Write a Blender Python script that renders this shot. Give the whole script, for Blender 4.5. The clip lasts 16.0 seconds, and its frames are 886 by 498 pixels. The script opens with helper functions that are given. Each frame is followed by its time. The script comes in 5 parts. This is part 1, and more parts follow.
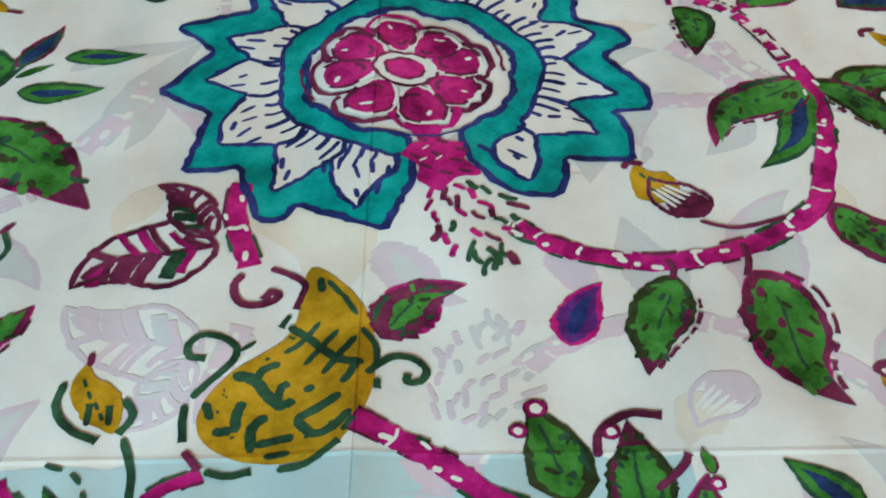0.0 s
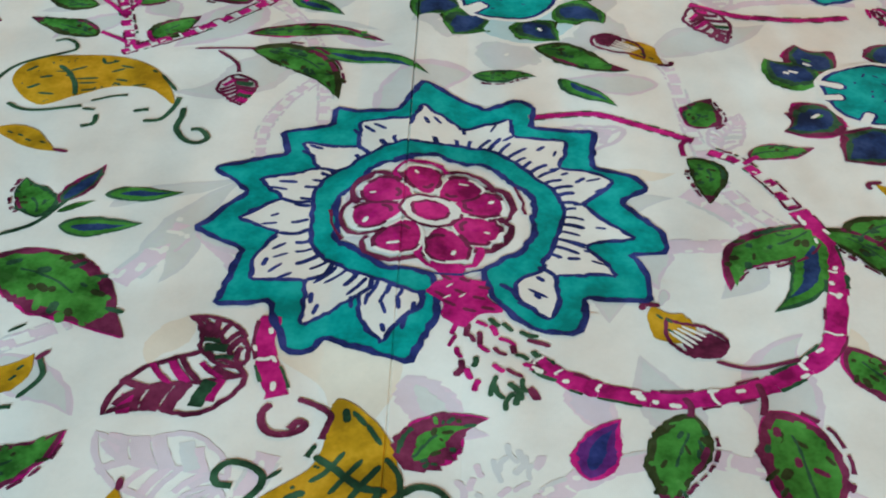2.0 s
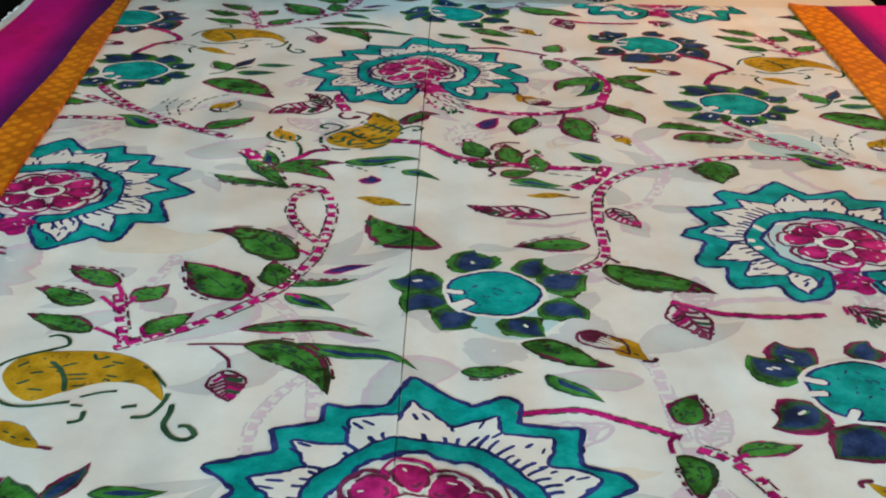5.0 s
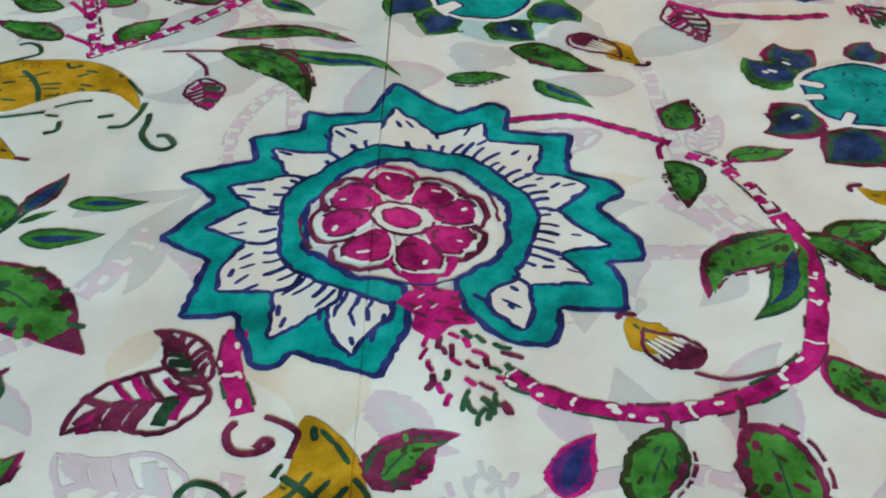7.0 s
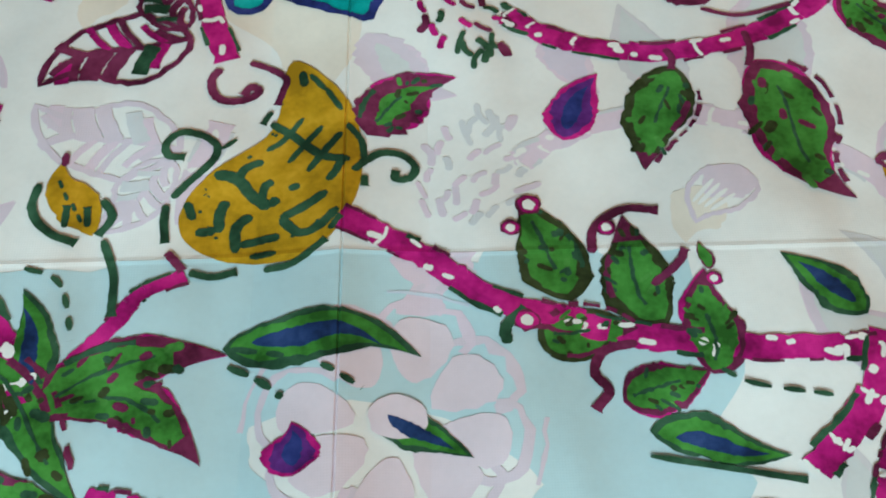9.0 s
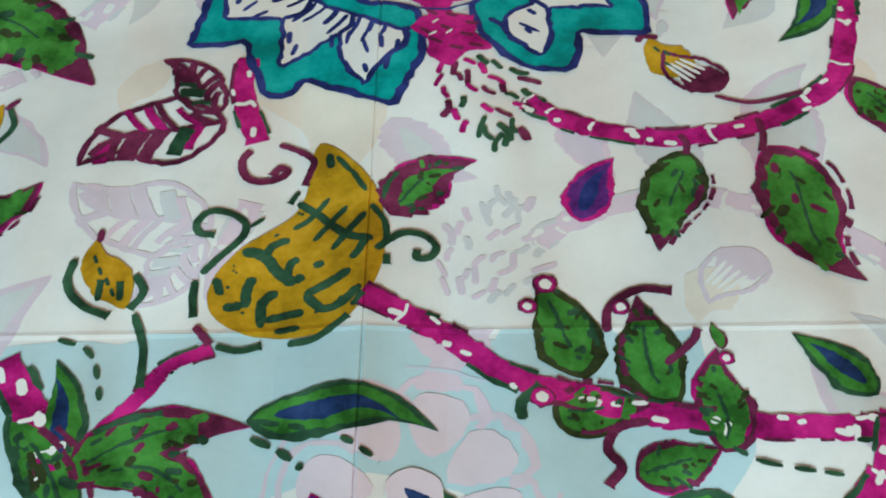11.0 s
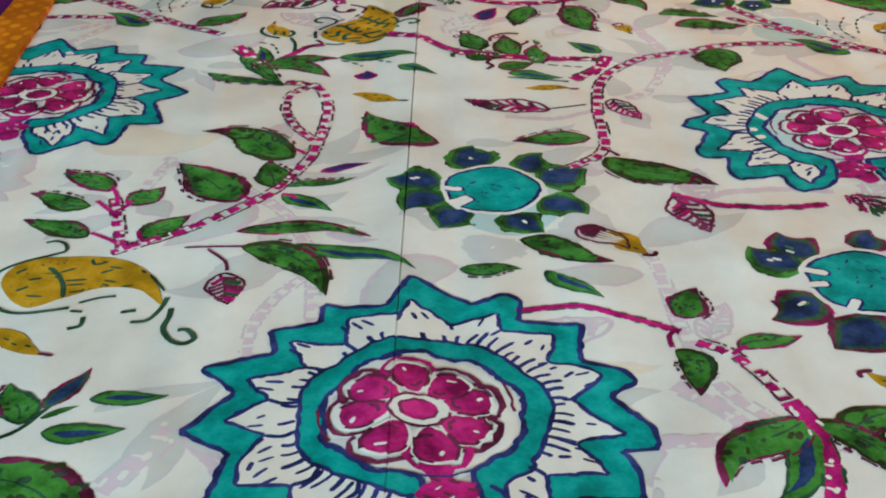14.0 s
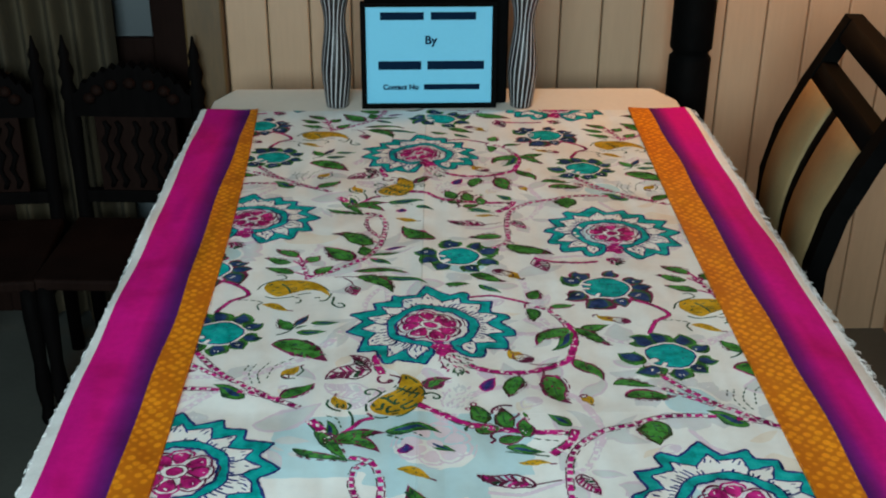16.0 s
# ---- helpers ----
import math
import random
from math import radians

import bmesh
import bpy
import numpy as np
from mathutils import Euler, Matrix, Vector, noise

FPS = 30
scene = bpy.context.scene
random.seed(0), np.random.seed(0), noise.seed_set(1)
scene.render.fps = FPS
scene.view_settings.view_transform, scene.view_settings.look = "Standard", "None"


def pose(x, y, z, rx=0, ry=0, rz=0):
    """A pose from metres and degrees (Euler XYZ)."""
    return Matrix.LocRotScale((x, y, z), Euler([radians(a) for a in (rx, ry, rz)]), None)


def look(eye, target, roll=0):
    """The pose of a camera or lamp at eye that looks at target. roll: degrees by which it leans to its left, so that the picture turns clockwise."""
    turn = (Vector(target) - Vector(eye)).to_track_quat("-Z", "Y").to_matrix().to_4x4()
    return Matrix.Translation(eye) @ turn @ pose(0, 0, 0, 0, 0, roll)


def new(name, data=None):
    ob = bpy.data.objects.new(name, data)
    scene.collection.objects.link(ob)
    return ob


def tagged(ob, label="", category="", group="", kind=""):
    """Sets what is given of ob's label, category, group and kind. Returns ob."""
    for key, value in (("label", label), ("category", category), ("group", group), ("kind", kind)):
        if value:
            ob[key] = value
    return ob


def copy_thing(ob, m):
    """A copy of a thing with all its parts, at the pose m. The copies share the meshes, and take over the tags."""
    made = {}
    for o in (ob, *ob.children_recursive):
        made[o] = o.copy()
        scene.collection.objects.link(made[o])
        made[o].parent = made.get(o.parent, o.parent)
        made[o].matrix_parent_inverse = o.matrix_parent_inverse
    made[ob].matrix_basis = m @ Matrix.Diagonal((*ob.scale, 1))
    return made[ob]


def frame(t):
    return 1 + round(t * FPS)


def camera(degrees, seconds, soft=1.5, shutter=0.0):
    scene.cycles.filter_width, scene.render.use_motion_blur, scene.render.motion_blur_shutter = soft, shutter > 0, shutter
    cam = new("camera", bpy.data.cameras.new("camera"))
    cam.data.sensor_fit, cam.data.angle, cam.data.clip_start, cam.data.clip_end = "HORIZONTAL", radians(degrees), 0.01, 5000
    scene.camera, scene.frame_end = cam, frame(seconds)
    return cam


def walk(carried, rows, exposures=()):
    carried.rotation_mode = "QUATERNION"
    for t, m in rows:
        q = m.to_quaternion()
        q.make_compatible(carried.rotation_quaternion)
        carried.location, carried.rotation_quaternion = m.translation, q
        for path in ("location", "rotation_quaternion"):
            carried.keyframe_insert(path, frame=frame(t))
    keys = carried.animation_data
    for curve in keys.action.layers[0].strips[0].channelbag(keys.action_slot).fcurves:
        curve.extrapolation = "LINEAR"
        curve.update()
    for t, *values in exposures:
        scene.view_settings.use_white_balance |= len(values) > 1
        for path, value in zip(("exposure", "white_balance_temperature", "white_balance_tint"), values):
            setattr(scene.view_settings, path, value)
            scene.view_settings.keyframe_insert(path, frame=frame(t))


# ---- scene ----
cam = camera(42, 16.0, soft=2.0)
PATH = [
    (0, pose(0.0064, -0.4164, 1.1149, 40.23, 0, -1.72) @ pose(0, 0, 0, 0, 0, 0.68)),
    (0.5, pose(0.0060, -0.4165, 1.1153, 40.35, 0, -1.58) @ pose(0, 0, 0, 0, 0, 0.55)),
    (1, pose(0.0066, -0.4177, 1.1152, 41.41, 0, -0.95) @ pose(0, 0, 0, 0, 0, 0.17)),
    (1.5, pose(0.0043, -0.4258, 1.1168, 44.19, 0, -0.70) @ pose(0, 0, 0, 0, 0, 0.48)),
    (2, pose(0.0000, -0.4317, 1.1214, 47.74, 0, -0.87) @ pose(0, 0, 0, 0, 0, 1.25)),
    (2.5, pose(-0.0019, -0.4367, 1.1234, 52.15, 0, -1.10) @ pose(0, 0, 0, 0, 0, 1.89)),
    (3, pose(0.0016, -0.4369, 1.1255, 56.42, 0, -0.70) @ pose(0, 0, 0, 0, 0, 1.86)),
    (3.5, pose(-0.0025, -0.4335, 1.1291, 59.72, 0, -0.86) @ pose(0, 0, 0, 0, 0, 1.94)),
    (4.6, pose(-0.0014, -0.4297, 1.1290, 61.82, 0, -1.10) @ pose(0, 0, 0, 0, 0, 1.69)),
    (5.8, pose(0.0013, -0.4240, 1.1264, 58.96, 0, -1.54) @ pose(0, 0, 0, 0, 0, 1.27)),
    (6, pose(0.0046, -0.4206, 1.1249, 57.17, 0, -1.30) @ pose(0, 0, 0, 0, 0, 1.39)),
    (6.5, pose(0.0058, -0.4192, 1.1232, 52.41, 0, -1.55) @ pose(0, 0, 0, 0, 0, 1.45)),
    (7, pose(0.0081, -0.4163, 1.1186, 47.31, 0, -1.63) @ pose(0, 0, 0, 0, 0, 1.20)),
    (7.5, pose(0.0101, -0.4134, 1.1127, 42.22, 0, -1.63) @ pose(0, 0, 0, 0, 0, 0.74)),
    (8, pose(0.0110, -0.4092, 1.1084, 37.26, 0, -1.75) @ pose(0, 0, 0, 0, 0, 0.36)),
    (8.5, pose(0.0063, -0.4107, 1.1011, 33.68, 0, -2.95) @ pose(0, 0, 0, 0, 0, 1.13)),
    (8.7, pose(0.0035, -0.4110, 1.0991, 32.39, 0, -3.67) @ pose(0, 0, 0, 0, 0, 1.61)),
    (9.75, pose(0.0073, -0.4079, 1.1003, 28.71, 0, -2.12) @ pose(0, 0, 0, 0, 0, 0.49)),
    (10.8, pose(0.0098, -0.4126, 1.1063, 32.27, 0, -0.42) @ pose(0, 0, 0, 0, 0, -0.66)),
    (11, pose(0.0084, -0.4168, 1.1104, 34.47, 0, -0.53) @ pose(0, 0, 0, 0, 0, -0.33)),
    (11.5, pose(0.0018, -0.4289, 1.1200, 41.21, 0, -1.49) @ pose(0, 0, 0, 0, 0, 0.75)),
    (12, pose(0.0024, -0.4330, 1.1269, 47.17, 0, -1.14) @ pose(0, 0, 0, 0, 0, 0.70)),
    (12.5, pose(0.0011, -0.4366, 1.1266, 52.49, 0, -0.94) @ pose(0, 0, 0, 0, 0, 0.60)),
    (13, pose(0.0039, -0.4289, 1.1268, 55.17, 0, -0.62) @ pose(0, 0, 0, 0, 0, 0.05)),
    (13.5, pose(0.0055, -0.4240, 1.1297, 55.92, 0, -0.72) @ pose(0, 0, 0, 0, 0, 0.10)),
    (14, pose(0.0048, -0.4221, 1.1299, 56.24, 0, -0.94) @ pose(0, 0, 0, 0, 0, 0.12)),
    (14.2, pose(0.0049, -0.4226, 1.1302, 56.24, 0, -0.92) @ pose(0, 0, 0, 0, 0, 0.11)),
    (14.35, pose(0.0039, -0.4805, 1.1638, 56.74, 0, -1.02) @ pose(0, 0, 0, 0, 0, 0.15)),
    (14.5, pose(0.0020, -0.5510, 1.2040, 57.29, 0, -1.13) @ pose(0, 0, 0, 0, 0, 0.20)),
    (14.8, pose(0.0050, -0.7152, 1.2755, 59.22, 0, -0.88) @ pose(0, 0, 0, 0, 0, -0.05)),
    (15, pose(-0.0042, -0.7299, 1.2842, 59.22, 0, -1.50) @ pose(0, 0, 0, 0, 0, 0.32)),
    (15.25, pose(-0.0138, -0.9045, 1.3610, 60.67, 0, -1.79) @ pose(0, 0, 0, 0, 0, 0.57)),
    (15.5, pose(-0.0181, -1.0279, 1.4106, 61.65, 0, -1.86) @ pose(0, 0, 0, 0, 0, 0.48)),
    (15.75, pose(-0.0121, -1.1899, 1.4784, 62.62, 0, -1.48) @ pose(0, 0, 0, 0, 0, 0.21)),
    (16, pose(-0.0264, -1.3417, 1.5316, 63.74, 0, -1.81) @ pose(0, 0, 0, 0, 0, 0.39)),
]
walk(cam, PATH, [(0, 0.0), (14.2, 0.0), (15.0, -0.06), (15.5, -0.17), (16, -0.28)])

# ---------------------------------------------------------------- light
world = bpy.data.worlds.new("world")
scene.world = world
world.use_nodes = True
_n = world.node_tree.nodes
_sky = _n.new("ShaderNodeTexSky")
_sky.sky_type, _sky.sun_disc = "NISHITA", False
_sky.sun_elevation, _sky.sun_rotation = radians(35), radians(200)
world.node_tree.links.new(_sky.outputs[0], _n["Background"].inputs["Color"])
_n["Background"].inputs["Strength"].default_value = 0.1

def area_lamp(name, eye, target, sx, sy, watts, colour):
    d = bpy.data.lights.new(name, "AREA")
    d.shape, d.size, d.size_y, d.energy, d.color = "RECTANGLE", sx, sy, watts, colour
    ob = new(name, d)
    ob.matrix_world = look(eye, target)
    return ob

# daylight in the opening of the window behind the camera
area_lamp("window_daylight", (-0.55, -3.16, 1.95), (0.0, 1.2, 0.95), 1.8, 1.1, 192, (0.715, 0.940, 0.995))
def point_lamp(name, at, watts, colour, size):
    d = bpy.data.lights.new(name, "POINT")
    d.energy, d.color, d.shadow_soft_size = watts, colour, size
    ob = new(name, d)
    ob.location = at
    return ob
SCONCE = (0.74, 1.04, 1.36)
point_lamp("sconce_bulb", SCONCE, 17.0, (1.0, 0.47, 0.16), 0.05)

# ---------------------------------------------------------------- materials
def mat(name, rgb, rough=0.6, metal=0.0, vary=0.12, scale=12.0, fine=160.0, bump=0.15, dist=0.002, rgb2=None, spec=0.5, stretch=None):
    m = bpy.data.materials.new(name)
    m.use_nodes = True
    t = m.node_tree
    b = t.nodes["Principled BSDF"]
    b.inputs["Roughness"].default_value, b.inputs["Metallic"].default_value = rough, metal
    b.inputs["Specular IOR Level"].default_value = spec
    g = t.nodes.new("ShaderNodeNewGeometry")
    src = g.outputs["Position"]
    if stretch:
        mp = t.nodes.new("ShaderNodeMapping")
        mp.inputs["Scale"].default_value = stretch
        t.links.new(src, mp.inputs["Vector"])
        src = mp.outputs[0]
    n1, n2 = t.nodes.new("ShaderNodeTexNoise"), t.nodes.new("ShaderNodeTexNoise")
    for n, s in ((n1, scale), (n2, fine)):
        n.inputs["Scale"].default_value, n.inputs["Detail"].default_value = s, 3.0
        t.links.new(src, n.inputs["Vector"])
    add = t.nodes.new("ShaderNodeMix")
    add.inputs["Factor"].default_value = 0.4
    t.links.new(n1.outputs["Fac"], add.inputs["A"])
    t.links.new(n2.outputs["Fac"], add.inputs["B"])
    ramp = t.nodes.new("ShaderNodeValToRGB")
    e = ramp.color_ramp.elements
    c2 = rgb2 or tuple(min(1.0, c * (1 + vary)) for c in rgb)
    c1 = tuple(c * (1 - vary) for c in rgb)
    e[0].position, e[1].position = 0.32, 0.68
    e[0].color, e[1].color = (*c1, 1), (*c2, 1)
    t.links.new(add.outputs["Result"], ramp.inputs["Fac"])
    t.links.new(ramp.outputs["Color"], b.inputs["Base Color"])
    if bump:
        bp = t.nodes.new("ShaderNodeBump")
        bp.inputs["Strength"].default_value, bp.inputs["Distance"].default_value = bump, dist
        t.links.new(add.outputs["Result"], bp.inputs["Height"])
        t.links.new(bp.outputs["Normal"], b.inputs["Normal"])
    return m

def fabric(name, rgb, vary=0.1, blot=0.0):
    """Fine cotton: dye that took unevenly, a plain weave, and soft creases that run over cloth and print alike."""
    m = bpy.data.materials.new(name)
    m.use_nodes = True
    t = m.node_tree
    b = t.nodes["Principled BSDF"]
    b.inputs["Roughness"].default_value = 0.85
    b.inputs["Specular IOR Level"].default_value = 0.08
    g = t.nodes.new("ShaderNodeNewGeometry")
    def noise_of(scale, detail=3.0):
        n = t.nodes.new("ShaderNodeTexNoise")
        n.inputs["Scale"].default_value, n.inputs["Detail"].default_value = scale, detail
        t.links.new(g.outputs["Position"], n.inputs["Vector"])
        return n.outputs["Fac"]
    n1, n2 = noise_of(95.0), noise_of(420.0)
    mix = t.nodes.new("ShaderNodeMix")
    mix.inputs["Factor"].default_value = 0.35
    t.links.new(n1, mix.inputs["A"])
    t.links.new(n2, mix.inputs["B"])
    ramp = t.nodes.new("ShaderNodeValToRGB")
    e = ramp.color_ramp.elements
    e[0].position, e[1].position = (0.40, 0.62) if blot else (0.33, 0.68)
    e[0].color = (*[c * (1 - vary * 1.35) for c in rgb], 1)
    e[1].color = (*[min(1.0, c * (1 + vary * 1.2) + blot) for c in rgb], 1)
    mean = e.new(0.50)
    mean.color = (*rgb, 1)
    if blot:
        pool = t.nodes.new("ShaderNodeMix")
        pool.inputs["Factor"].default_value = 0.55
        t.links.new(mix.outputs["Result"], pool.inputs["A"])
        t.links.new(noise_of(48.0, 4.0), pool.inputs["B"])
        mix = pool
    t.links.new(mix.outputs["Result"], ramp.inputs["Fac"])
    t.links.new(ramp.outputs["Color"], b.inputs["Base Color"])
    w = []
    for axis in "XY":
        wave = t.nodes.new("ShaderNodeTexWave")
        wave.wave_type, wave.bands_direction = "BANDS", axis
        wave.inputs["Scale"].default_value = 330.0
        wave.inputs["Distortion"].default_value = 1.5
        t.links.new(g.outputs["Position"], wave.inputs["Vector"])
        w.append(wave.outputs["Fac"])
    weave = t.nodes.new("ShaderNodeMath")
    weave.operation = "ADD"
    t.links.new(w[0], weave.inputs[0])
    t.links.new(w[1], weave.inputs[1])
    b1 = t.nodes.new("ShaderNodeBump")
    b1.inputs["Strength"].default_value, b1.inputs["Distance"].default_value = 0.06, 0.0004
    t.links.new(weave.outputs[0], b1.inputs["Height"])
    b2 = t.nodes.new("ShaderNodeBump")
    b2.inputs["Strength"].default_value, b2.inputs["Distance"].default_value = 0.6, 0.018
    t.links.new(noise_of(7.0, 2.0), b2.inputs["Height"])
    t.links.new(b1.outputs["Normal"], b2.inputs["Normal"])
    turn = t.nodes.new("ShaderNodeMapping")
    turn.inputs["Rotation"].default_value, turn.inputs["Scale"].default_value = (0, 0, radians(32)), (15.0, 3.2, 1.0)
    t.links.new(g.outputs["Position"], turn.inputs["Vector"])
    crease = t.nodes.new("ShaderNodeTexNoise")
    crease.inputs["Scale"].default_value, crease.inputs["Detail"].default_value = 1.0, 1.5
    t.links.new(turn.outputs[0], crease.inputs["Vector"])
    b3 = t.nodes.new("ShaderNodeBump")
    b3.inputs["Strength"].default_value, b3.inputs["Distance"].default_value = 0.85, 0.028
    t.links.new(crease.outputs["Fac"], b3.inputs["Height"])
    t.links.new(b2.outputs["Normal"], b3.inputs["Normal"])
    t.links.new(b3.outputs["Normal"], b.inputs["Normal"])
    return m

COTTON = (0.79, 0.80, 0.78)
DYES = dict(
    teal=(0.0, 0.33, 0.32), blue=(0.022, 0.035, 0.17), magenta=(0.44, 0.010, 0.175), maroon=(0.15, 0.020, 0.066), pink=(0.43, 0.014, 0.16),
    green=(0.046, 0.215, 0.034), dark=(0.027, 0.085, 0.045), yellow=(0.50, 0.28, 0.012), navy=(0.016, 0.042, 0.135), purple=(0.10, 0.02, 0.17), white=COTTON, leafedge=(0.035, 0.05, 0.018), lime=(0.060, 0.24, 0.045))
INK = {k: fabric("print_" + k, c, 0.03 if k == "white" else (0.26 if k in ("teal", "yellow") else 0.42), 0.0 if k == "white" else 0.012) for k, c in DYES.items()}
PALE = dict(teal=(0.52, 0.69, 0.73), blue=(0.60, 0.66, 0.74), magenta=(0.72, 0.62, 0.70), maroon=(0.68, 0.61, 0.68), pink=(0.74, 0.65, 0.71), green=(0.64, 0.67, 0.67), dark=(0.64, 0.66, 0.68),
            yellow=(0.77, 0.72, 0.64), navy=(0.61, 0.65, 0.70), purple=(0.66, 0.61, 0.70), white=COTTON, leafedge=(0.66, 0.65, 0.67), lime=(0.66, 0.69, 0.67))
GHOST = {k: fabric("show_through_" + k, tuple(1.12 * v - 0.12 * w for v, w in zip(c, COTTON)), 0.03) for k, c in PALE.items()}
M_COTTON = fabric("white_cotton", COTTON, 0.025)

# ---------------------------------------------------------------- mesh helpers
def part(name, bm, material, parent, label=""):
    me = bpy.data.meshes.new(name)
    bm.to_mesh(me)
    bm.free()
    for m in (material if isinstance(material, (list, tuple)) else [material]):
        me.materials.append(m)
    ob = new(name, me)
    if parent:
        ob.parent = parent
    if label:
        ob["label"] = label
    return ob

def box(bm, x0, y0, z0, x1, y1, z1, bevel=0.0, mi=0):
    vs = [bm.verts.new((x, y, z)) for x in (x0, x1) for y in (y0, y1) for z in (z0, z1)]
    fs = [bm.faces.new([vs[i] for i in f]) for f in ((0, 1, 3, 2), (4, 6, 7, 5), (0, 4, 5, 1), (2, 3, 7, 6), (0, 2, 6, 4), (1, 5, 7, 3))]
    for f in fs:
        f.material_index = mi
    if bevel:
        bmesh.ops.bevel(bm, geom=list({e for f in fs for e in f.edges}), offset=bevel, segments=2, affect="EDGES", profile=0.5)

def box_bm(*a, **k):
    bm = bmesh.new()
    box(bm, *a, **k)
    return bm

def lathe(bm, profile, n=32, at=(0, 0, 0), stripes=0, twist=0.0):
    rings = []
    for k, (r, z) in enumerate(profile):
        rings.append([bm.verts.new((at[0] + r * math.cos(2 * math.pi * (i + twist * k) / n), at[1] + r * math.sin(2 * math.pi * (i + twist * k) / n), at[2] + z)) for i in range(n)])
    for a, b in zip(rings, rings[1:]):
        for i in range(n):
            f = bm.faces.new((a[i], a[(i + 1) % n], b[(i + 1) % n], b[i]))
            f.smooth = True
            if stripes:
                f.material_index = int(i * stripes * 7 // n % 7 < 2)
    bm.faces.new(rings[0][::-1])
    bm.faces.new(rings[-1])

def tube(bm, pts, r, n=8):
    pts = [Vector(p) for p in pts]
    rings = []
    for i, p in enumerate(pts):
        d = (pts[min(i + 1, len(pts) - 1)] - pts[max(i - 1, 0)]).normalized()
        u = d.orthogonal().normalized()
        if rings:
            u = (last - d * last.dot(d)).normalized()
        last = u
        v = d.cross(u)
        rr = r[i] if isinstance(r, (list, tuple)) else r
        rings.append([bm.verts.new(p + rr * (math.cos(2 * math.pi * k / n) * u + math.sin(2 * math.pi * k / n) * v)) for k in range(n)])
    for a, b in zip(rings, rings[1:]):
        for k in range(n):
            bm.faces.new((a[k], a[(k + 1) % n], b[(k + 1) % n], b[k])).smooth = True
    bm.faces.new(rings[0][::-1])
    bm.faces.new(rings[-1])

def empty(name, at=(0, 0, 0)):
    ob = new(name)
    ob.location = at
    return ob

# ---------------------------------------------------------------- the printed cloth
TOP = 0.755
X0, X1, Y0, Y1 = -0.338, 0.425, -0.56, 0.860
FOLD_X, FOLD_Y, FX_, FY_, FOLD_W = -0.013, -0.208, 0.0006, 0.0018, 0.030
SKEW = 0.0245        # the lengthways fold runs slightly askew

def lift(x, y):
    """Height of the cloth: two pressed fold lines, one with a sharp crease along its crest."""
    off = abs(x - SKEW * y - FOLD_X)
    slit = 0.16 + 0.51 * min(1.0, max(0.0, y / 0.25))
    crest = 1 - slit * (1 - off / FX_) if off < FX_ else max(0.0, 1 - (off - FX_) / (FOLD_W - FX_))
    return TOP + 0.0046 * crest + 0.00018 * max(0.0, 1 - abs(y - FOLD_Y) / FY_)

CUTS = [((v, 0, 0), (1, -SKEW, 0)) for v in (FOLD_X - FOLD_W, FOLD_X - FX_, FOLD_X, FOLD_X + FX_, FOLD_X + FOLD_W)] + [((0, v, 0), (0, 1, 0)) for v in (FOLD_Y - FY_, FOLD_Y, FOLD_Y + FY_)]

cloth = tagged(empty("printed_cloth", (0, 0.2, TOP)), "white cotton cloth block-printed with teal, magenta and green flowers", "cloth")
def under(ob, parent):
    ob.parent = parent
    ob.matrix_parent_inverse = Matrix.Translation(parent.location).inverted()
    return ob

bm = bmesh.new()
xs = [X0 - 0.02, -0.25, -0.15, FOLD_X - FOLD_W, FOLD_X - FX_, FOLD_X, FOLD_X + FX_, FOLD_X + FOLD_W, 0.12, 0.25, X1 + 0.02]
ys = [Y0, -0.45, FOLD_Y - FY_, FOLD_Y, FOLD_Y + FY_, 0.0, 0.2, 0.4, 0.65, Y1]
grid = [[bm.verts.new((x, y, TOP)) for y in ys] for x in xs]
for row in grid[3:8]:
    for v in row:
        v.co.x += SKEW * v.co.y
for v in bm.verts:
    v.co.z = lift(v.co.x, v.co.y)
low = [[bm.verts.new((x, y, TOP - 0.0012)) for y in ys] for x in xs]
for i in range(len(xs) - 1):
    for j in range(len(ys) - 1):
        bm.faces.new((grid[i][j], grid[i + 1][j], grid[i + 1][j + 1], grid[i][j + 1]))
        bm.faces.new((low[i][j], low[i][j + 1], low[i + 1][j + 1], low[i + 1][j]))
for j in range(len(ys) - 1):
    bm.faces.new((grid[0][j], grid[0][j + 1], low[0][j + 1], low[0][j]))
    bm.faces.new((grid[-1][j], low[-1][j], low[-1][j + 1], grid[-1][j + 1]))
for i in range(len(xs) - 1):
    bm.faces.new((grid[i][0], low[i][0], low[i + 1][0], grid[i + 1][0]))
    bm.faces.new((grid[i][-1], grid[i + 1][-1], low[i + 1][-1], low[i][-1]))
under(part("cotton_sheet", bm, M_COTTON, None), cloth)

# Motifs are drawn in millimetres from the heart of the great flower. A motif is a list of (outline, ink, level).
MOTIFS = []          # (name, shapes)
SERIAL = iter(range(10 ** 7))

def spline(p, n=10):
    p = [np.array(q, float) for q in p]
    if len(p) == 2:
        return np.array([p[0] + (p[1] - p[0]) * i / n for i in range(n + 1)])
    q = [2 * p[0] - p[1]] + p + [2 * p[-1] - p[-2]]
    out = []
    for a, b, c, d in zip(q, q[1:], q[2:], q[3:]):
        for i in range(n):
            t = i / n
            out.append(0.5 * (2 * b + (c - a) * t + (2 * a - 5 * b + 4 * c - d) * t * t + (3 * b - a - 3 * c + d) * t ** 3))
    return np.array(out + [p[-1]])

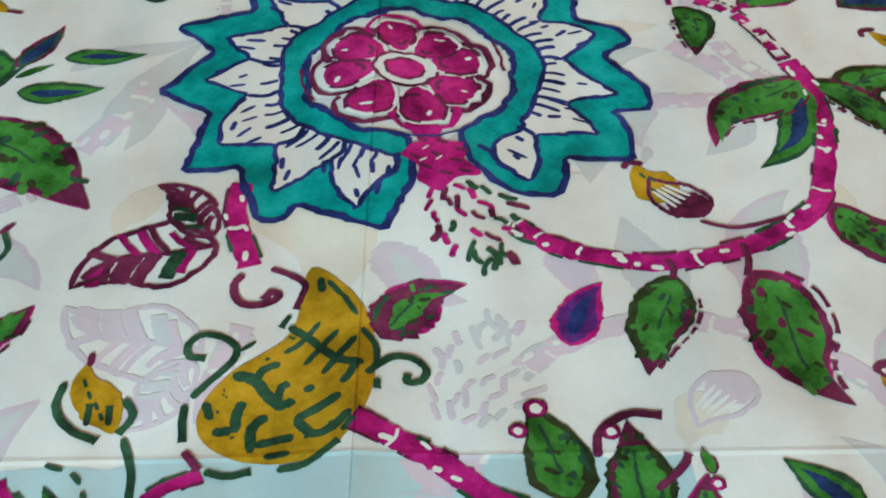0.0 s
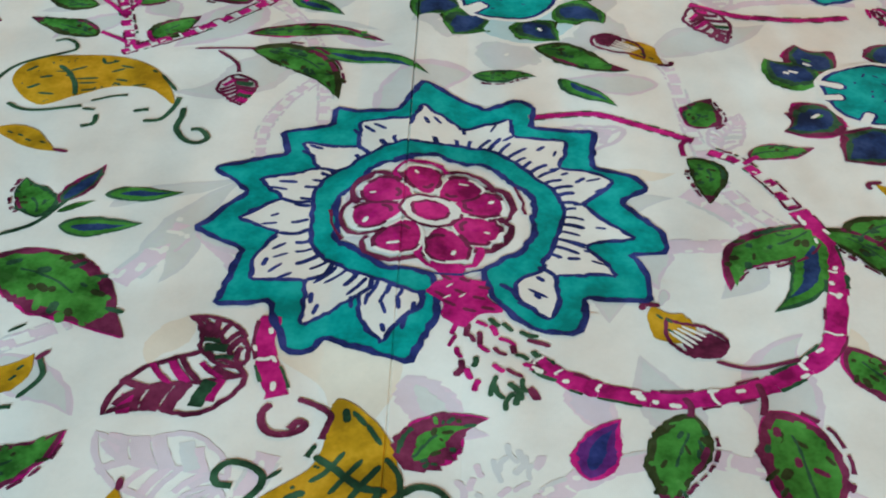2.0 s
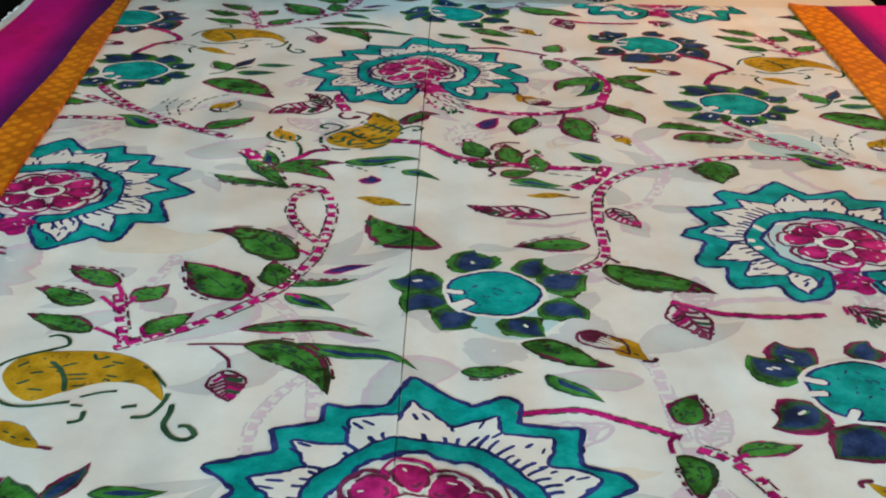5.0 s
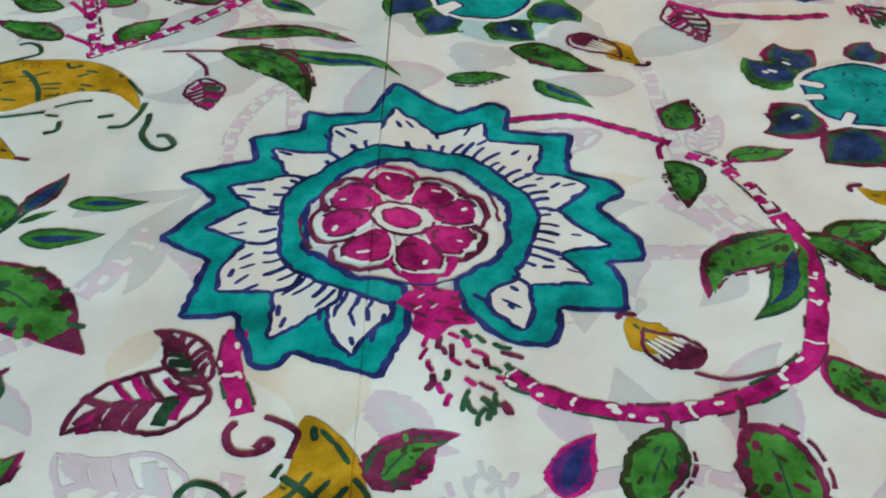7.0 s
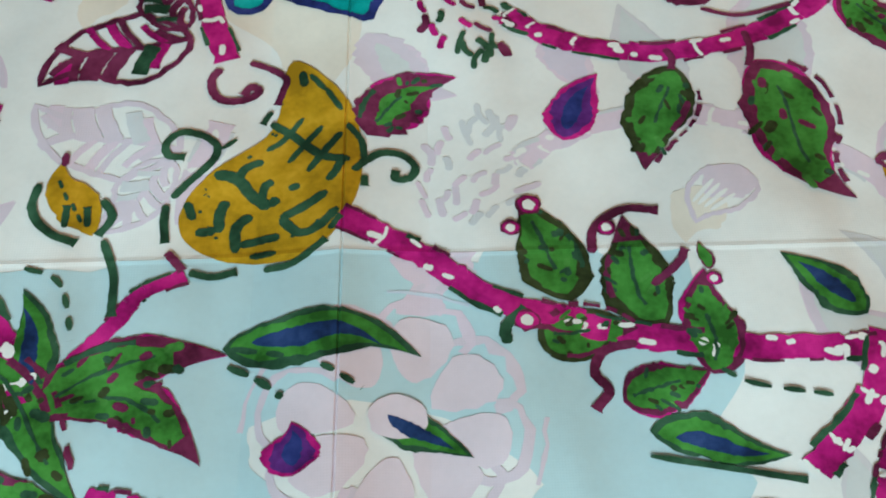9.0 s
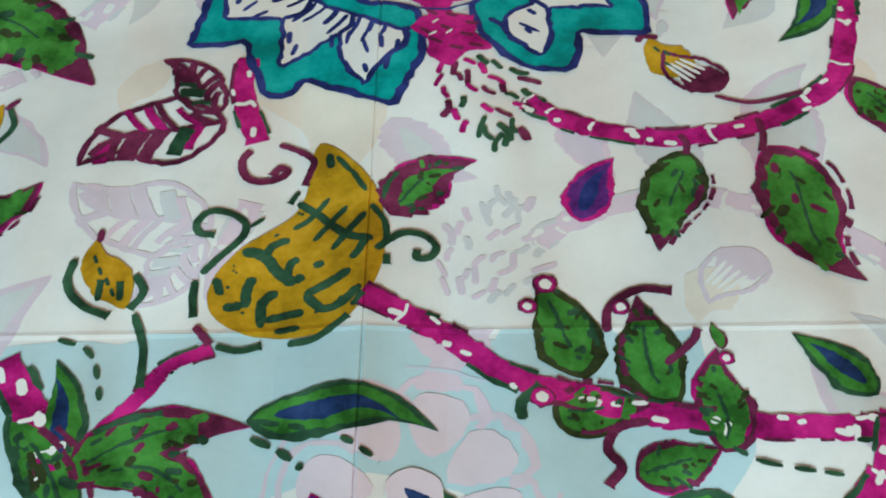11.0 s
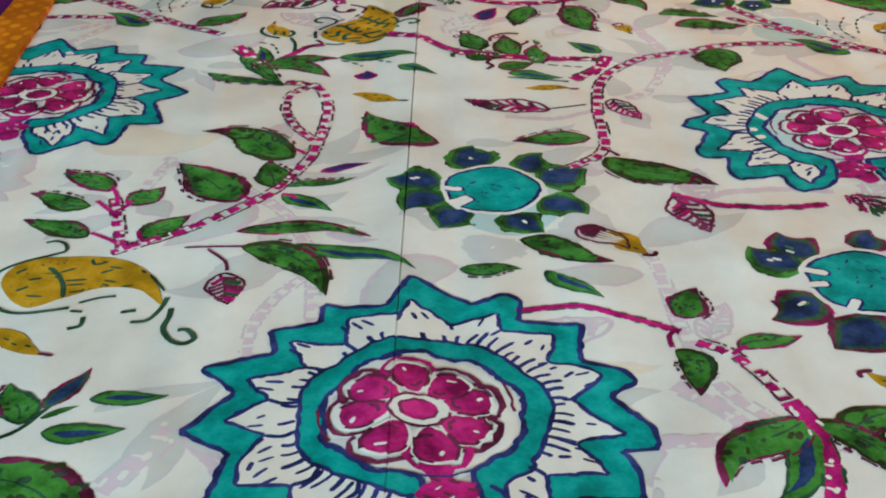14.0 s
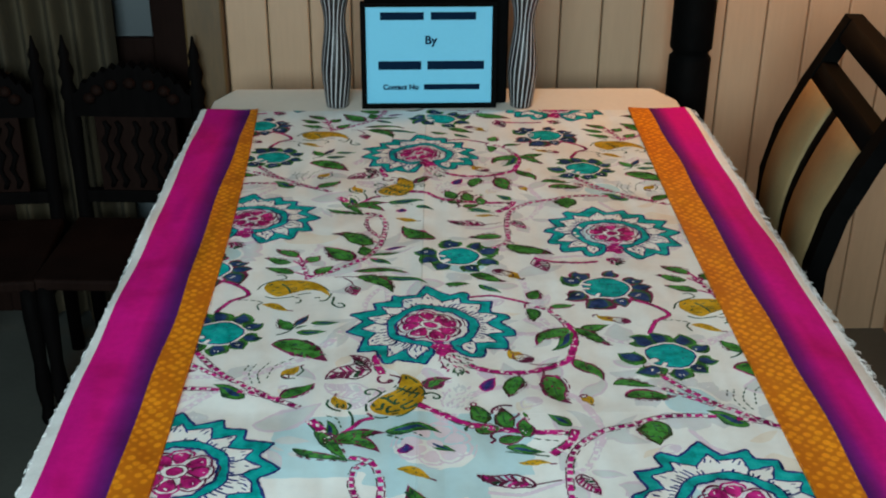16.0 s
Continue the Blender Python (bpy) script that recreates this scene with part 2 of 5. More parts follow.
def closed_spline(p, n=6):
    q = spline(p[-2:] + p + p[:2], n)
    return q[2 * n:(2 + len(p)) * n]

def normals(c):
    d = np.gradient(c, axis=0)
    d /= np.linalg.norm(d, axis=1, keepdims=True) + 1e-9
    return np.c_[-d[:, 1], d[:, 0]]

def ribbon(c, w, ink, level, rng, rough=0.12):
    """Quads along a line, with an uneven hand-cut edge."""
    nn = normals(c)
    w = np.broadcast_to(w, len(c)) / 2
    l = c + nn * (w * (1 + rng.uniform(-rough, rough, len(c))))[:, None]
    r = c - nn * (w * (1 + rng.uniform(-rough, rough, len(c))))[:, None]
    sheet_no = next(SERIAL)
    return [(np.array([l[i], l[i + 1], r[i + 1], r[i]]), ink, level, sheet_no, i) for i in range(len(c) - 1)]

def stroke(p, w, ink, level, rng, taper=True):
    c = spline(p, 5)
    ww = np.full(len(c), float(w))
    if taper:
        ww[0] *= 0.45
        ww[-1] *= 0.45
    return ribbon(c, ww, ink, level, rng)

def line(p, w, ink="dark", dashed=False):
    w = w * (0.85 if dashed else 1.0)
    rng = np.random.default_rng(int(abs(p[0][0]) * 7 + abs(p[0][1])))
    c = spline(p, 8)
    if not dashed:
        ww = np.full(len(c), float(w))
        ww[0] *= 0.5
        ww[-1] *= 1.3
        MOTIFS.append(("printed_tendril", ribbon(c, ww, ink, 3, rng)))
        return
    s = np.r_[0, np.cumsum(np.linalg.norm(np.diff(c, axis=0), axis=1))]
    a = 0.0
    while a < s[-1]:
        b = a + rng.uniform(5, 9)
        q = np.array([[np.interp(v, s, c[:, k]) for k in (0, 1)] for v in np.linspace(a, min(b, s[-1]), 4)])
        MOTIFS.append(("printed_dash", ribbon(q, w * np.array([0.6, 1.1, 1.1, 0.6]), ink, 3, rng)))
        a = b + rng.uniform(2, 4)

def ragged(poly, rng, step=5.0, amp=0.8):
    """A closed outline cut by hand: more points along its edges, each a little off."""
    out = []
    for p, q in zip(poly, np.roll(poly, -1, axis=0)):
        n = max(1, int(np.linalg.norm(q - p) / step))
        for i in range(n):
            v = p + (q - p) * i / n
            out.append(v + rng.uniform(-amp, amp, 2) * (1.0 if i else 0.5))
    return np.array(out)

def rounded(poly, k=0.28):
    """Corners of a closed outline worn round."""
    nxt = np.roll(poly, -1, axis=0)
    return np.stack([poly + (nxt - poly) * k, nxt + (poly - nxt) * k], axis=1).reshape(-1, 2)

def blade(a, b, w, bend, rng, n=26, grow=1.0, jag=0.0, blunt=0.75):
    """Outline of a leaf from stalk a to tip b; w: its width over its length."""
    a, b = np.array(a, float), np.array(b, float)
    d = b - a
    size = np.linalg.norm(d)
    side = np.array([-d[1], d[0]])
    t = np.linspace(0, 1, n)
    mid = a + d * t[:, None] + side * (bend * 4 * t * (1 - t))[:, None]
    mid = mid + side * (0.09 * math.sin(a[0] * 1.7 + b[1] * 2.3) * t ** 4)[:, None]
    prof = np.sin(np.pi * t ** blunt) ** 0.85 * (1.06 - 0.42 * t ** 3)
    mid = mid + side * (0.05 * math.sin(a[1] * 1.3 + b[0]) * np.sin(2 * np.pi * t))[:, None]
    nn = normals(mid)
    edges = []
    for sgn in (1, -1):
        ph = rng.uniform(0, 6.3, 2)
        k = grow + 0.07 * np.sin(t * 9 + ph[0]) + 0.04 * np.sin(t * 19 + ph[1]) + rng.uniform(-0.05, 0.05, n) + jag * rng.choice([1.6, 0.4, -0.4, -0.6], n)
        off = prof * size * w / 2 * k
        edges.append(mid + sgn * nn * off[:, None])
    return np.vstack([edges[0], edges[1][-2:0:-1]]), mid, nn, prof * size * w / 2

def shrink(poly, mid, k):
    c = mid.mean(0)
    return c + (poly - c) * k

def leaf(a, b, w, kind="g", bend=0.0):
    rng = np.random.default_rng(int(abs(a[0]) * 13 + abs(b[1]) * 5 + 1))
    rim, fill = {"g": ("leafedge", "green"), "G": ("maroon", "green"), "d": ("dark", "green"), "b": ("dark", "green"), "B": ("green", "dark"), "R": ("maroon", "dark"), "p": ("magenta", "purple"), "m": ("maroon", "green")}[kind]
    if kind == "g" and rng.random() < 0.35:
        rim = "maroon"
    w = 0.88 * w
    out, mid, nn, half = blade(a, b, w, bend, rng, jag=0.025 if kind != "m" else 0.13)
    size = np.linalg.norm(np.subtract(b, a))
    off = rng.uniform(-0.014, 0.014, 2) * size
    shapes = []
    if kind in "gGmBR" and size > 18:
        fringe, *_ = blade(a, b, w * 1.02, bend, rng, jag=0.03)
        shapes.append((fringe + rng.uniform(-0.9, 0.9, 2), "magenta" if rim == "maroon" else "leafedge", 0))
    shapes.append((out, rim, 1))
    k = 0.84 if kind != "m" else 0.55
    inner, *_ = blade(a, b, w, bend, rng, grow=k, jag=0.05)
    inner = shrink(inner, mid, 0.90 if kind != "m" else 0.7) + off
    shapes.append((inner, fill, 2))
    if kind in "bBRp":
        core, *_ = blade(a, b, w * (0.52 if kind not in "BR" else 0.66), bend, rng, jag=0.08)
        shapes.append((shrink(core, mid, 0.66 if kind not in "BR" else 0.78) + off * 2, "blue" if kind == "p" else "navy", 3))
    if kind in "gG" and size > 22 and rng.random() < 0.6:
        cut = int(rng.integers(19, 22))
        shapes.append((out[cut:51 - cut], "maroon", 3))
    if kind in "BR" and rng.random() < 0.6:
        p = mid[int(rng.integers(5, 12))]
        for _ in range(2):
            q = p + rng.uniform(-0.12, 0.12, 2) * size
            shapes += stroke([q, q + (mid[8] - mid[2]) * rng.uniform(0.3, 0.7)], size * 0.05 + 0.5, rng.choice(["white", "lime"]), 4, rng)
    if kind in "gGmd" and size > 22:
        for _ in range(int(8 + size / 6)):
            i = int(rng.integers(3, 21))
            u = rng.uniform(-0.75, 0.75)
            p = mid[i] + nn[i] * u * half[i]
            d = (mid[min(i + 2, 25)] - mid[i]) * rng.uniform(0.3, 1.3) + nn[i] * np.sign(u) * half[i] * rng.uniform(0.0, 0.45)
            shapes += stroke([p, p + d], size * rng.uniform(0.016, 0.05) + 0.4, rng.choice(["dark", "leafedge", "lime", "leafedge", "dark" if kind != "G" else "maroon"]), 3, rng)
        i0 = int(rng.integers(2, 8))
        shapes += ribbon(mid[i0:i0 + int(rng.integers(7, 15))] + nn[i0] * 0.6, 1.3, "dark", 3, rng, 0.6)
        if rng.random() < 0.6:
            side = rng.choice([-1, 1])
            i = int(rng.integers(2, 6))
            while i < 22:
                j = i + int(rng.integers(2, 4))
                e = mid + nn * side * (half * 1.1 + 1.3)[:, None]
                shapes += ribbon(e[i:j + 1], rng.uniform(1.3, 2.2), "maroon", 3, rng, 0.5)
                i = j + int(rng.integers(1, 3))
        sgn = rng.choice([-1, 1])
        i0 = int(rng.integers(3, 10))
        shapes += ribbon((mid + nn * sgn * (half * 0.82)[:, None])[i0:i0 + 9], size * 0.03 + 0.6, rng.choice(["maroon", "dark", "maroon"]), 3, rng, 0.5)
    MOTIFS.append(("printed_leaf", shapes))

def eye_spot(at, size):
    """A dark berry with a white heart where a leaf begins."""
    rng = np.random.default_rng(int(abs(at[0]) + abs(at[1])))
    c = np.array(at, float)
    ring = np.array([[math.cos(q), math.sin(q)] for q in np.linspace(0, 2 * math.pi, 15)[:-1]])
    shapes = []
    for k, ink, lv in ((1.0, "maroon", 4), (0.82, "magenta", 5), (0.5, "white", 6)):
        shapes.append((c + ring * size * k * (1 + rng.uniform(-0.12, 0.12, (14, 1))), ink, lv))
    MOTIFS.append(("printed_berry", shapes))

def feather(a, b, w, bend=0.0):
    """An open leaf drawn in outline, with a midrib and slanting veins."""
    rng = np.random.default_rng(int(abs(a[0]) * 11 + abs(b[1]) + 2))
    out, mid, nn, half = blade(a, b, w, bend, rng)
    size = np.linalg.norm(np.subtract(b, a))
    th = 1.3 + size * 0.022
    shapes = ribbon(np.vstack([out, out[:1]]), th, "maroon", 2, rng, 0.3)
    shapes += ribbon(mid[:24], th, "maroon", 2, rng, 0.3)
    for sgn in (1, -1):
        i = int(rng.integers(2, 5))
        while i < 21:
            ink = rng.choice(["maroon", "magenta", "maroon", "dark"] if sgn > 0 else ["maroon", "magenta"])
            shapes += stroke([mid[i], mid[min(i + 2, 25)] + sgn * nn[i] * half[i] * 0.5, mid[min(i + 3, 25)] + sgn * nn[i] * half[i] * 0.92], th * rng.uniform(1.0, 2.6 if sgn > 0 else 1.6), ink, 2, rng, False)
            i += int(rng.integers(2, 5))
    MOTIFS.append(("printed_leaf", shapes))

def bud(a, b, w, cup):
    """A yellow bud with its tip at b; cup: the share that is an open striped calyx."""
    rng = np.random.default_rng(int(abs(a[0]) * 3 + abs(b[1]) + 5))
    a, b = np.array(a, float), np.array(b, float)
    d = b - a
    size = np.linalg.norm(d)
    shapes = []
    c0 = a + d * max(0.0, cup - 0.22)
    out, mid, nn, half = blade(c0, b, w * 0.92 / max(0.6, 1.2 - cup), 0.06, rng, blunt=0.95)
    shapes.append((out, "yellow", 1))
    for i in range(5, 20, 4):
        p = mid[i] + nn[i] * rng.uniform(-0.4, 0.4) * half[i]
        shapes += stroke([p, p + d / size * 4], 1.5, "dark", 3, rng)
    if cup > 0.15:
        o2, m2, n2, h2 = blade(a, a + d * min(1.0, cup * 1.5), w / max(0.5, cup * 1.5), 0, rng)
        keep = [i for i in range(len(o2)) if np.dot(o2[i] - a, d) < cup * size * size]
        o2 = np.roll(o2, -(keep[-1] + 1) if keep[0] == 0 and keep[-1] == len(o2) - 1 else 0, axis=0)
        shapes += ribbon(np.vstack([o2, o2[:1]]), 2.0, "maroon", 2, rng, 0.3)
        low, ml, *_ = blade(a, a + d * cup * 0.95, w * 0.92 / max(0.5, cup * 0.95), 0, rng)
        shapes.append((low, "maroon", 2))
        for k in (-0.55, -0.15, 0.25, 0.6):
            shapes += stroke([m2[9] + n2[9] * h2[9] * k * 0.8, m2[19] + n2[19] * h2[19] * k * 1.1], 1.7, "white", 3, rng)
    across = np.array([-d[1], d[0]]) / size
    if cup > 0.4:
        shapes += stroke([b - across * 4.5 - d * 0.06, b + d * 0.05, b + across * 4.5 + d * 0.02], 3.0, "maroon", 3, rng)
    else:
        shapes += stroke([b - d * 0.06, b + d * 0.1 + np.array([2, 1])], 2.6, "maroon", 3, rng)
    MOTIFS.append(("printed_bud", shapes))

def vine(p, w):
    """A magenta branch in blocks, with dark broken edges and white flecks."""
    rng = np.random.default_rng(int(abs(p[0][0]) * 5 + abs(p[-1][1]) + 3))
    c = spline(p, 12)
    s = np.r_[0, np.cumsum(np.linalg.norm(np.diff(c, axis=0), axis=1))]
    at = lambda v: np.array([np.interp(v, s, c[:, k]) for k in (0, 1)])
    shapes, a = [], 0.0
    plain = w <= 7
    while a < s[-1] - 1:
        ladder = 7 < w < 10
        b = min(a + w * (rng.uniform(0.6, 1.2) if ladder else rng.uniform(0.9, 2.6)), s[-1])
        q = np.array([at(v) for v in np.linspace(a, b, 8)])
        nn = normals(q)
        shapes += ribbon(q + nn * rng.uniform(-0.04, 0.04) * (3 if ladder else 1) * w, w * ((0.66 if ladder else 0.84) + rng.uniform(-0.1, 0.1, 8)), "magenta", 1, rng, 0.12)
        for sgn in (1, -1):
            if rng.random() < 0.85:
                i0 = int(rng.integers(0, 4))
                i1 = int(rng.integers(i0 + 2, 8))
                e = q + nn * sgn * w * rng.uniform(0.40, 0.47)
                shapes += ribbon(e[i0:i1 + 1], max(1.3, w * rng.uniform(0.1, 0.2)), "dark" if rng.random() < 0.55 else "maroon", 2, rng, 0.5)
        if not plain:
            u = (q[-1] - q[0]) / (np.linalg.norm(q[-1] - q[0]) + 1e-6)
            for _ in range(int(rng.integers(0 if ladder else 1, 2 if ladder else 4))):
                v = at(rng.uniform(a, b)) + nn[3] * rng.uniform(-0.36, 0.36) * w
                d = u * rng.uniform(0.1, 0.26) * w + nn[3] * rng.uniform(-0.08, 0.08) * w
                shapes += stroke([v - d, v + d], w * rng.uniform(0.14, 0.26), "white", 2, rng)
            if rng.random() < 0.7:
                v = q[-1]
                d = nn[-1] * w * rng.uniform(0.3, 0.5)
                shapes += stroke([v - d, v + u * w * 0.1, v + d * rng.uniform(-0.2, 1)], w * rng.uniform(0.10, 0.2), "white", 2, rng)
        if ladder:
            gap = w * rng.uniform(0.25, 0.75)
            e = np.array([at(v) for v in np.linspace(b - 1, b + gap + 1, 4)])
            for sgn in (1, -1):
                if rng.random() < 0.75:
                    shapes += ribbon(e + normals(e) * sgn * w * 0.42, 1.5, "maroon", 2, rng, 0.4)
            a = b + gap
        else:
            a = b + (w * rng.uniform(0.08, 0.22) if rng.random() < 0.18 and not plain else -0.02)
    MOTIFS.append(("printed_vine", shapes))

def polar(pairs, centre, k=1.0, turn=0.0, flip=1):
    out = []
    for ang, r in pairs:
        q = radians(ang + turn)
        out.append((centre[0] + flip * k * r * math.cos(q), centre[1] + k * r * math.sin(q)))
    return np.array(out)

STAR = [(-67, 76), (-65, 91), (-62, 102), (-55, 113), (-50, 107), (-44, 96), (-39, 109), (-35, 121), (-28, 114), (-20, 100), (-16, 117), (-10, 114), (5, 94), (10, 111),
        (17, 107), (25, 91), (40, 114), (46, 101), (55, 93), (60, 113), (66, 115), (72, 97), (92, 119), (102, 89), (119, 107), (125, 92), (139, 104),
        (147, 88), (163, 115), (172, 91), (189, 114), (201, 94), (218, 121), (225, 100), (230, 107), (240, 122), (244, 118), (245, 105), (262, 114), (266, 115), (268, 101), (272, 81), (273, 64)]
PETALS = [(-40, 70), (-55, 69), (-60, 80), (-57, 96), (-50, 88), (-42, 77), (-36, 84), (-31, 97), (-27, 89), (-21, 79), (-13, 97), (-7, 84), (4, 75), (15, 93), (22, 87), (29, 75), (41, 92), (57, 80), (63, 92), (77, 74),
          (93, 91), (97, 79), (116, 85), (125, 66), (139, 86), (149, 66), (164, 86), (174, 74), (186, 90), (196, 75), (205, 87), (215, 96), (225, 80), (238, 101), (245, 76), (250, 87), (259, 102), (261, 88), (267, 79), (268, 69)]
ROSETTE = [(100, 22.5), (50, 21), (9, 25), (-36, 28), (-79, 32.5), (-119, 31.5), (-164, 28), (158, 25)]

def great_flower(centre, k=1.0, turn=0.0, flip=1):
    rng = np.random.default_rng(41)
    c = np.array(centre, float)
    P = lambda pairs: polar(pairs, c, k, turn, flip)
    off_in = lambda a: 48.5 - 5.5 * math.sin(radians(a)) + 2.5 * math.cos(radians(a)) + 1.6 * math.sin(radians(a * 9))
    off_out = lambda a: 61.5 - 4.5 * math.sin(radians(a)) + 2.5 * math.cos(radians(a)) + 1.2 * math.sin(radians(a * 7 + 40))
    around = lambda reach, a0, a1, n: [(a, reach(a) + rng.uniform(-1.0, 1.0)) for a in np.linspace(a0, a1, n)]
    ring_in, ring_out = around(off_in, 271, -64, 60), around(off_out, 262, -38, 60)
    body = rounded(ragged(np.vstack([P(STAR), P(ring_in)]), rng, 6.5, 1.0))
    star = [(body, "teal", 1)]
    outline = ribbon(np.vstack([body, body[:1]]), 3.3 * k, "blue", 3, rng, 0.42)
    # white petals with comb-like hatching
    white = ragged(np.vstack([P([(a, q * (1.035 if q > 82 else 1.0)) for a, q in PETALS]), P(ring_out)]), rng, 5.0, 1.1)
    white = rounded(white)
    petals = [(white, "white", 2)] + ribbon(np.vstack([white, white[:1]]), 2.4 * k, "blue", 3, rng, 0.45)
    for a in np.arange(-32, 262, 5.4):
        comb = a < 72 or a > 205
        if not comb and rng.random() < 0.6:
            continue
        r0 = off_out(a) + rng.uniform(-1, 1)
        a2 = a + rng.uniform(-2, 2)
        petals += stroke(list(P([(a, r0), ((a + a2) / 2 + 0.6, r0 + 5), (a2, r0 + (rng.uniform(6, 16) if comb else rng.uniform(4, 9)))])), rng.uniform(1.8, 3.0) * k, "blue", 3, rng)
    for a, q in PETALS[2:]:
        if q > 84:
            for da in ((-4, 3) if a < 70 else (-7, -2, 4)):
                q0 = q - rng.uniform(9, 17)
                petals += stroke(list(P([(a + da, q0), (a + da * 0.7 + 1, q0 + rng.uniform(4, 10))])), rng.uniform(1.5, 2.6) * k, "blue", 3, rng)
        elif q < 82 and (a > 120 or a < -18):
            petals += stroke(list(P([(a, q + 0.5), (a + rng.uniform(-3, 3), (q + off_out(a)) / 2), (a + rng.uniform(-2, 2), off_out(a))])), 2.6 * k, "blue", 3, rng)
        elif q < 82:
            petals += stroke(list(P([(a, q + 0.5), (a + rng.uniform(-2, 2), q - rng.uniform(4, 9))])), 2.2 * k, "blue", 3, rng)
    # rosette of eight petals inside a scalloped rim
    heart = []
    for i, (a, mid) in enumerate(ROSETTE):
        tilt = rng.uniform(-5, 5)
        grown = rng.uniform(0.92, 1.05)
        ring = [(mid + (11.2 if math.cos(q) > 0 else 14.0) * grown * math.cos(q) * (1 + rng.uniform(-0.06, 0.06)), 9.7 * grown * math.sin(q) * (1 + 0.3 * math.cos(q)) * (1 + rng.uniform(-0.07, 0.07))) for q in np.linspace(0, 2 * math.pi, 25)[:-1]]
        pet = P([(a + tilt + math.degrees(math.atan2(v, u)), math.hypot(u, v)) for u, v in ring])
        m = pet.mean(0)
        heart.append((m + (pet - m) * 1.17, "white", 2.2))
        heart.append((pet, "pink", 3))
        # dark cut-lines that hug the sides of the petal, and a scalloped line round its head
        for side in (-1, 1):
            j0 = int(rng.integers(1, 5))
            flank = pet[[(side * j) % 24 for j in range(j0, j0 + int(rng.integers(5, 9)))]]
            heart += ribbon(m + (flank - m) * 1.04, rng.uniform(1.5, 2.8) * k, "maroon", 4, rng, 0.5)
        head = m + (pet[[j % 24 for j in range(-7, 8)]] - m) * rng.uniform(1.42, 1.5)
        cut = int(rng.integers(0, 3))
        heart += ribbon(head[cut:15 - int(rng.integers(0, 3))], rng.uniform(2.2, 3.6) * k, "maroon" if i % 4 else "magenta", 1.4, rng, 0.5)
        if i % 2 == 0:
            far = [(a + d, mid + 21 + rng.uniform(-0.6, 0.6)) for d in np.linspace(-14, 16, 6)]
            heart += ribbon(P(far), rng.uniform(1.2, 2.2) * k, "maroon" if i % 4 else "blue", 2, rng, 0.5)
        heart += stroke(list(P([(a - 6, mid - 2), (a + 1, mid + 2), (a + 5, mid)])), rng.uniform(1.4, 2.6) * k, "magenta", 4, rng)
        heart += stroke(list(P([(a + rng.uniform(-8, 8), mid + 4), (a + rng.uniform(-4, 8), mid + 7)])), rng.uniform(1.2, 2.4) * k, "white", 4, rng)
        heart += stroke(list(P([(a - 14, mid - 4), (a - 6, mid - 8), (a + 6, mid - 7.5)])), 2.2 * k, "maroon", 4, rng)
    hub = P([(-88, 5.0)])[0]
    core = lambda q: polar([(a, q * (1 + 0.09 * math.cos(radians(a * 2)) + 0.04 * math.sin(radians(a * 3))) + rng.uniform(-0.5, 0.5)) for a in range(0, 360, 15)], hub, k, turn, flip)
    heart.append((core(13.6), "white", 6))
    heart += ribbon(np.vstack([core(13.6)] * 2)[3:25], 2.0 * k, "maroon", 7, rng, 0.5)
    heart.append((core(8.6), "pink", 8))
    heart += ribbon(np.vstack([core(8.4)] * 2)[4:15], 1.7 * k, "maroon", 9, rng, 0.5)
    heart += ribbon(np.vstack([core(8.4)] * 2)[18:25], 1.4 * k, "maroon", 9, rng, 0.5)
    # neck in the gap of the star
    neck_edge = rounded(ragged(P([(-91, 45), (-70, 46), (-73, 56), (-65, 62), (-69, 72), (-67, 84), (-75, 82), (-80, 90), (-86, 84), (-85, 73), (-92, 66), (-84, 57)]), rng, 3.0, 1.2))
    neck = [(neck_edge, "magenta", 1)]
    for a, q in ((-84, 54), (-76, 56), (-80, 64), (-74, 70), (-85, 72), (-79, 77), (-73, 78), (-88, 66), (-70, 64)):
        neck += stroke(list(P([(a, q), (a + 4, q + 3.5)])), 2.2, "maroon", 2, rng)
    for a, q in ((-80, 60), (-76, 67), (-82, 68)):
        neck += stroke(list(P([(a, q), (a - 3, q + 2.5)])), 0.9, "white", 2, rng)
    MOTIFS.append(("printed_flower", star, [("outline", outline), ("white_petals", petals), ("rosette", heart), ("flower_neck", neck)]))

def fan(p, way, size):
    """A loose spray of small dashes below a flower."""
    rng = np.random.default_rng(8)
    p, way = np.array(p, float), np.array(way, float)
    side = np.array([-way[1], way[0]])
    shapes = []
    for n, r in enumerate(np.linspace(0.0, 1, 8)):
        wide = size * 0.34 * math.sin(math.pi * min(1, 0.14 + r * 0.8))
        for j in np.linspace(-1, 1, 4 + n % 2):
            q = p + way * size * r + side * j * wide + rng.uniform(-1.4, 1.4, 2)
            d = way + side * (j * 0.55 + rng.choice([-0.45, 0.45])) + rng.uniform(-0.15, 0.15, 2)
            l = rng.uniform(5, 9.5)
            bow = np.array([-d[1], d[0]]) * l * rng.uniform(-0.14, 0.14)
            shapes += stroke([q, q + d * l * 0.5 + bow, q + d * l], rng.uniform(1.8, 3.2), rng.choice(["maroon", "magenta", "dark", "maroon", "magenta"]), 2, rng)
    MOTIFS.append(("printed_spray", shapes))

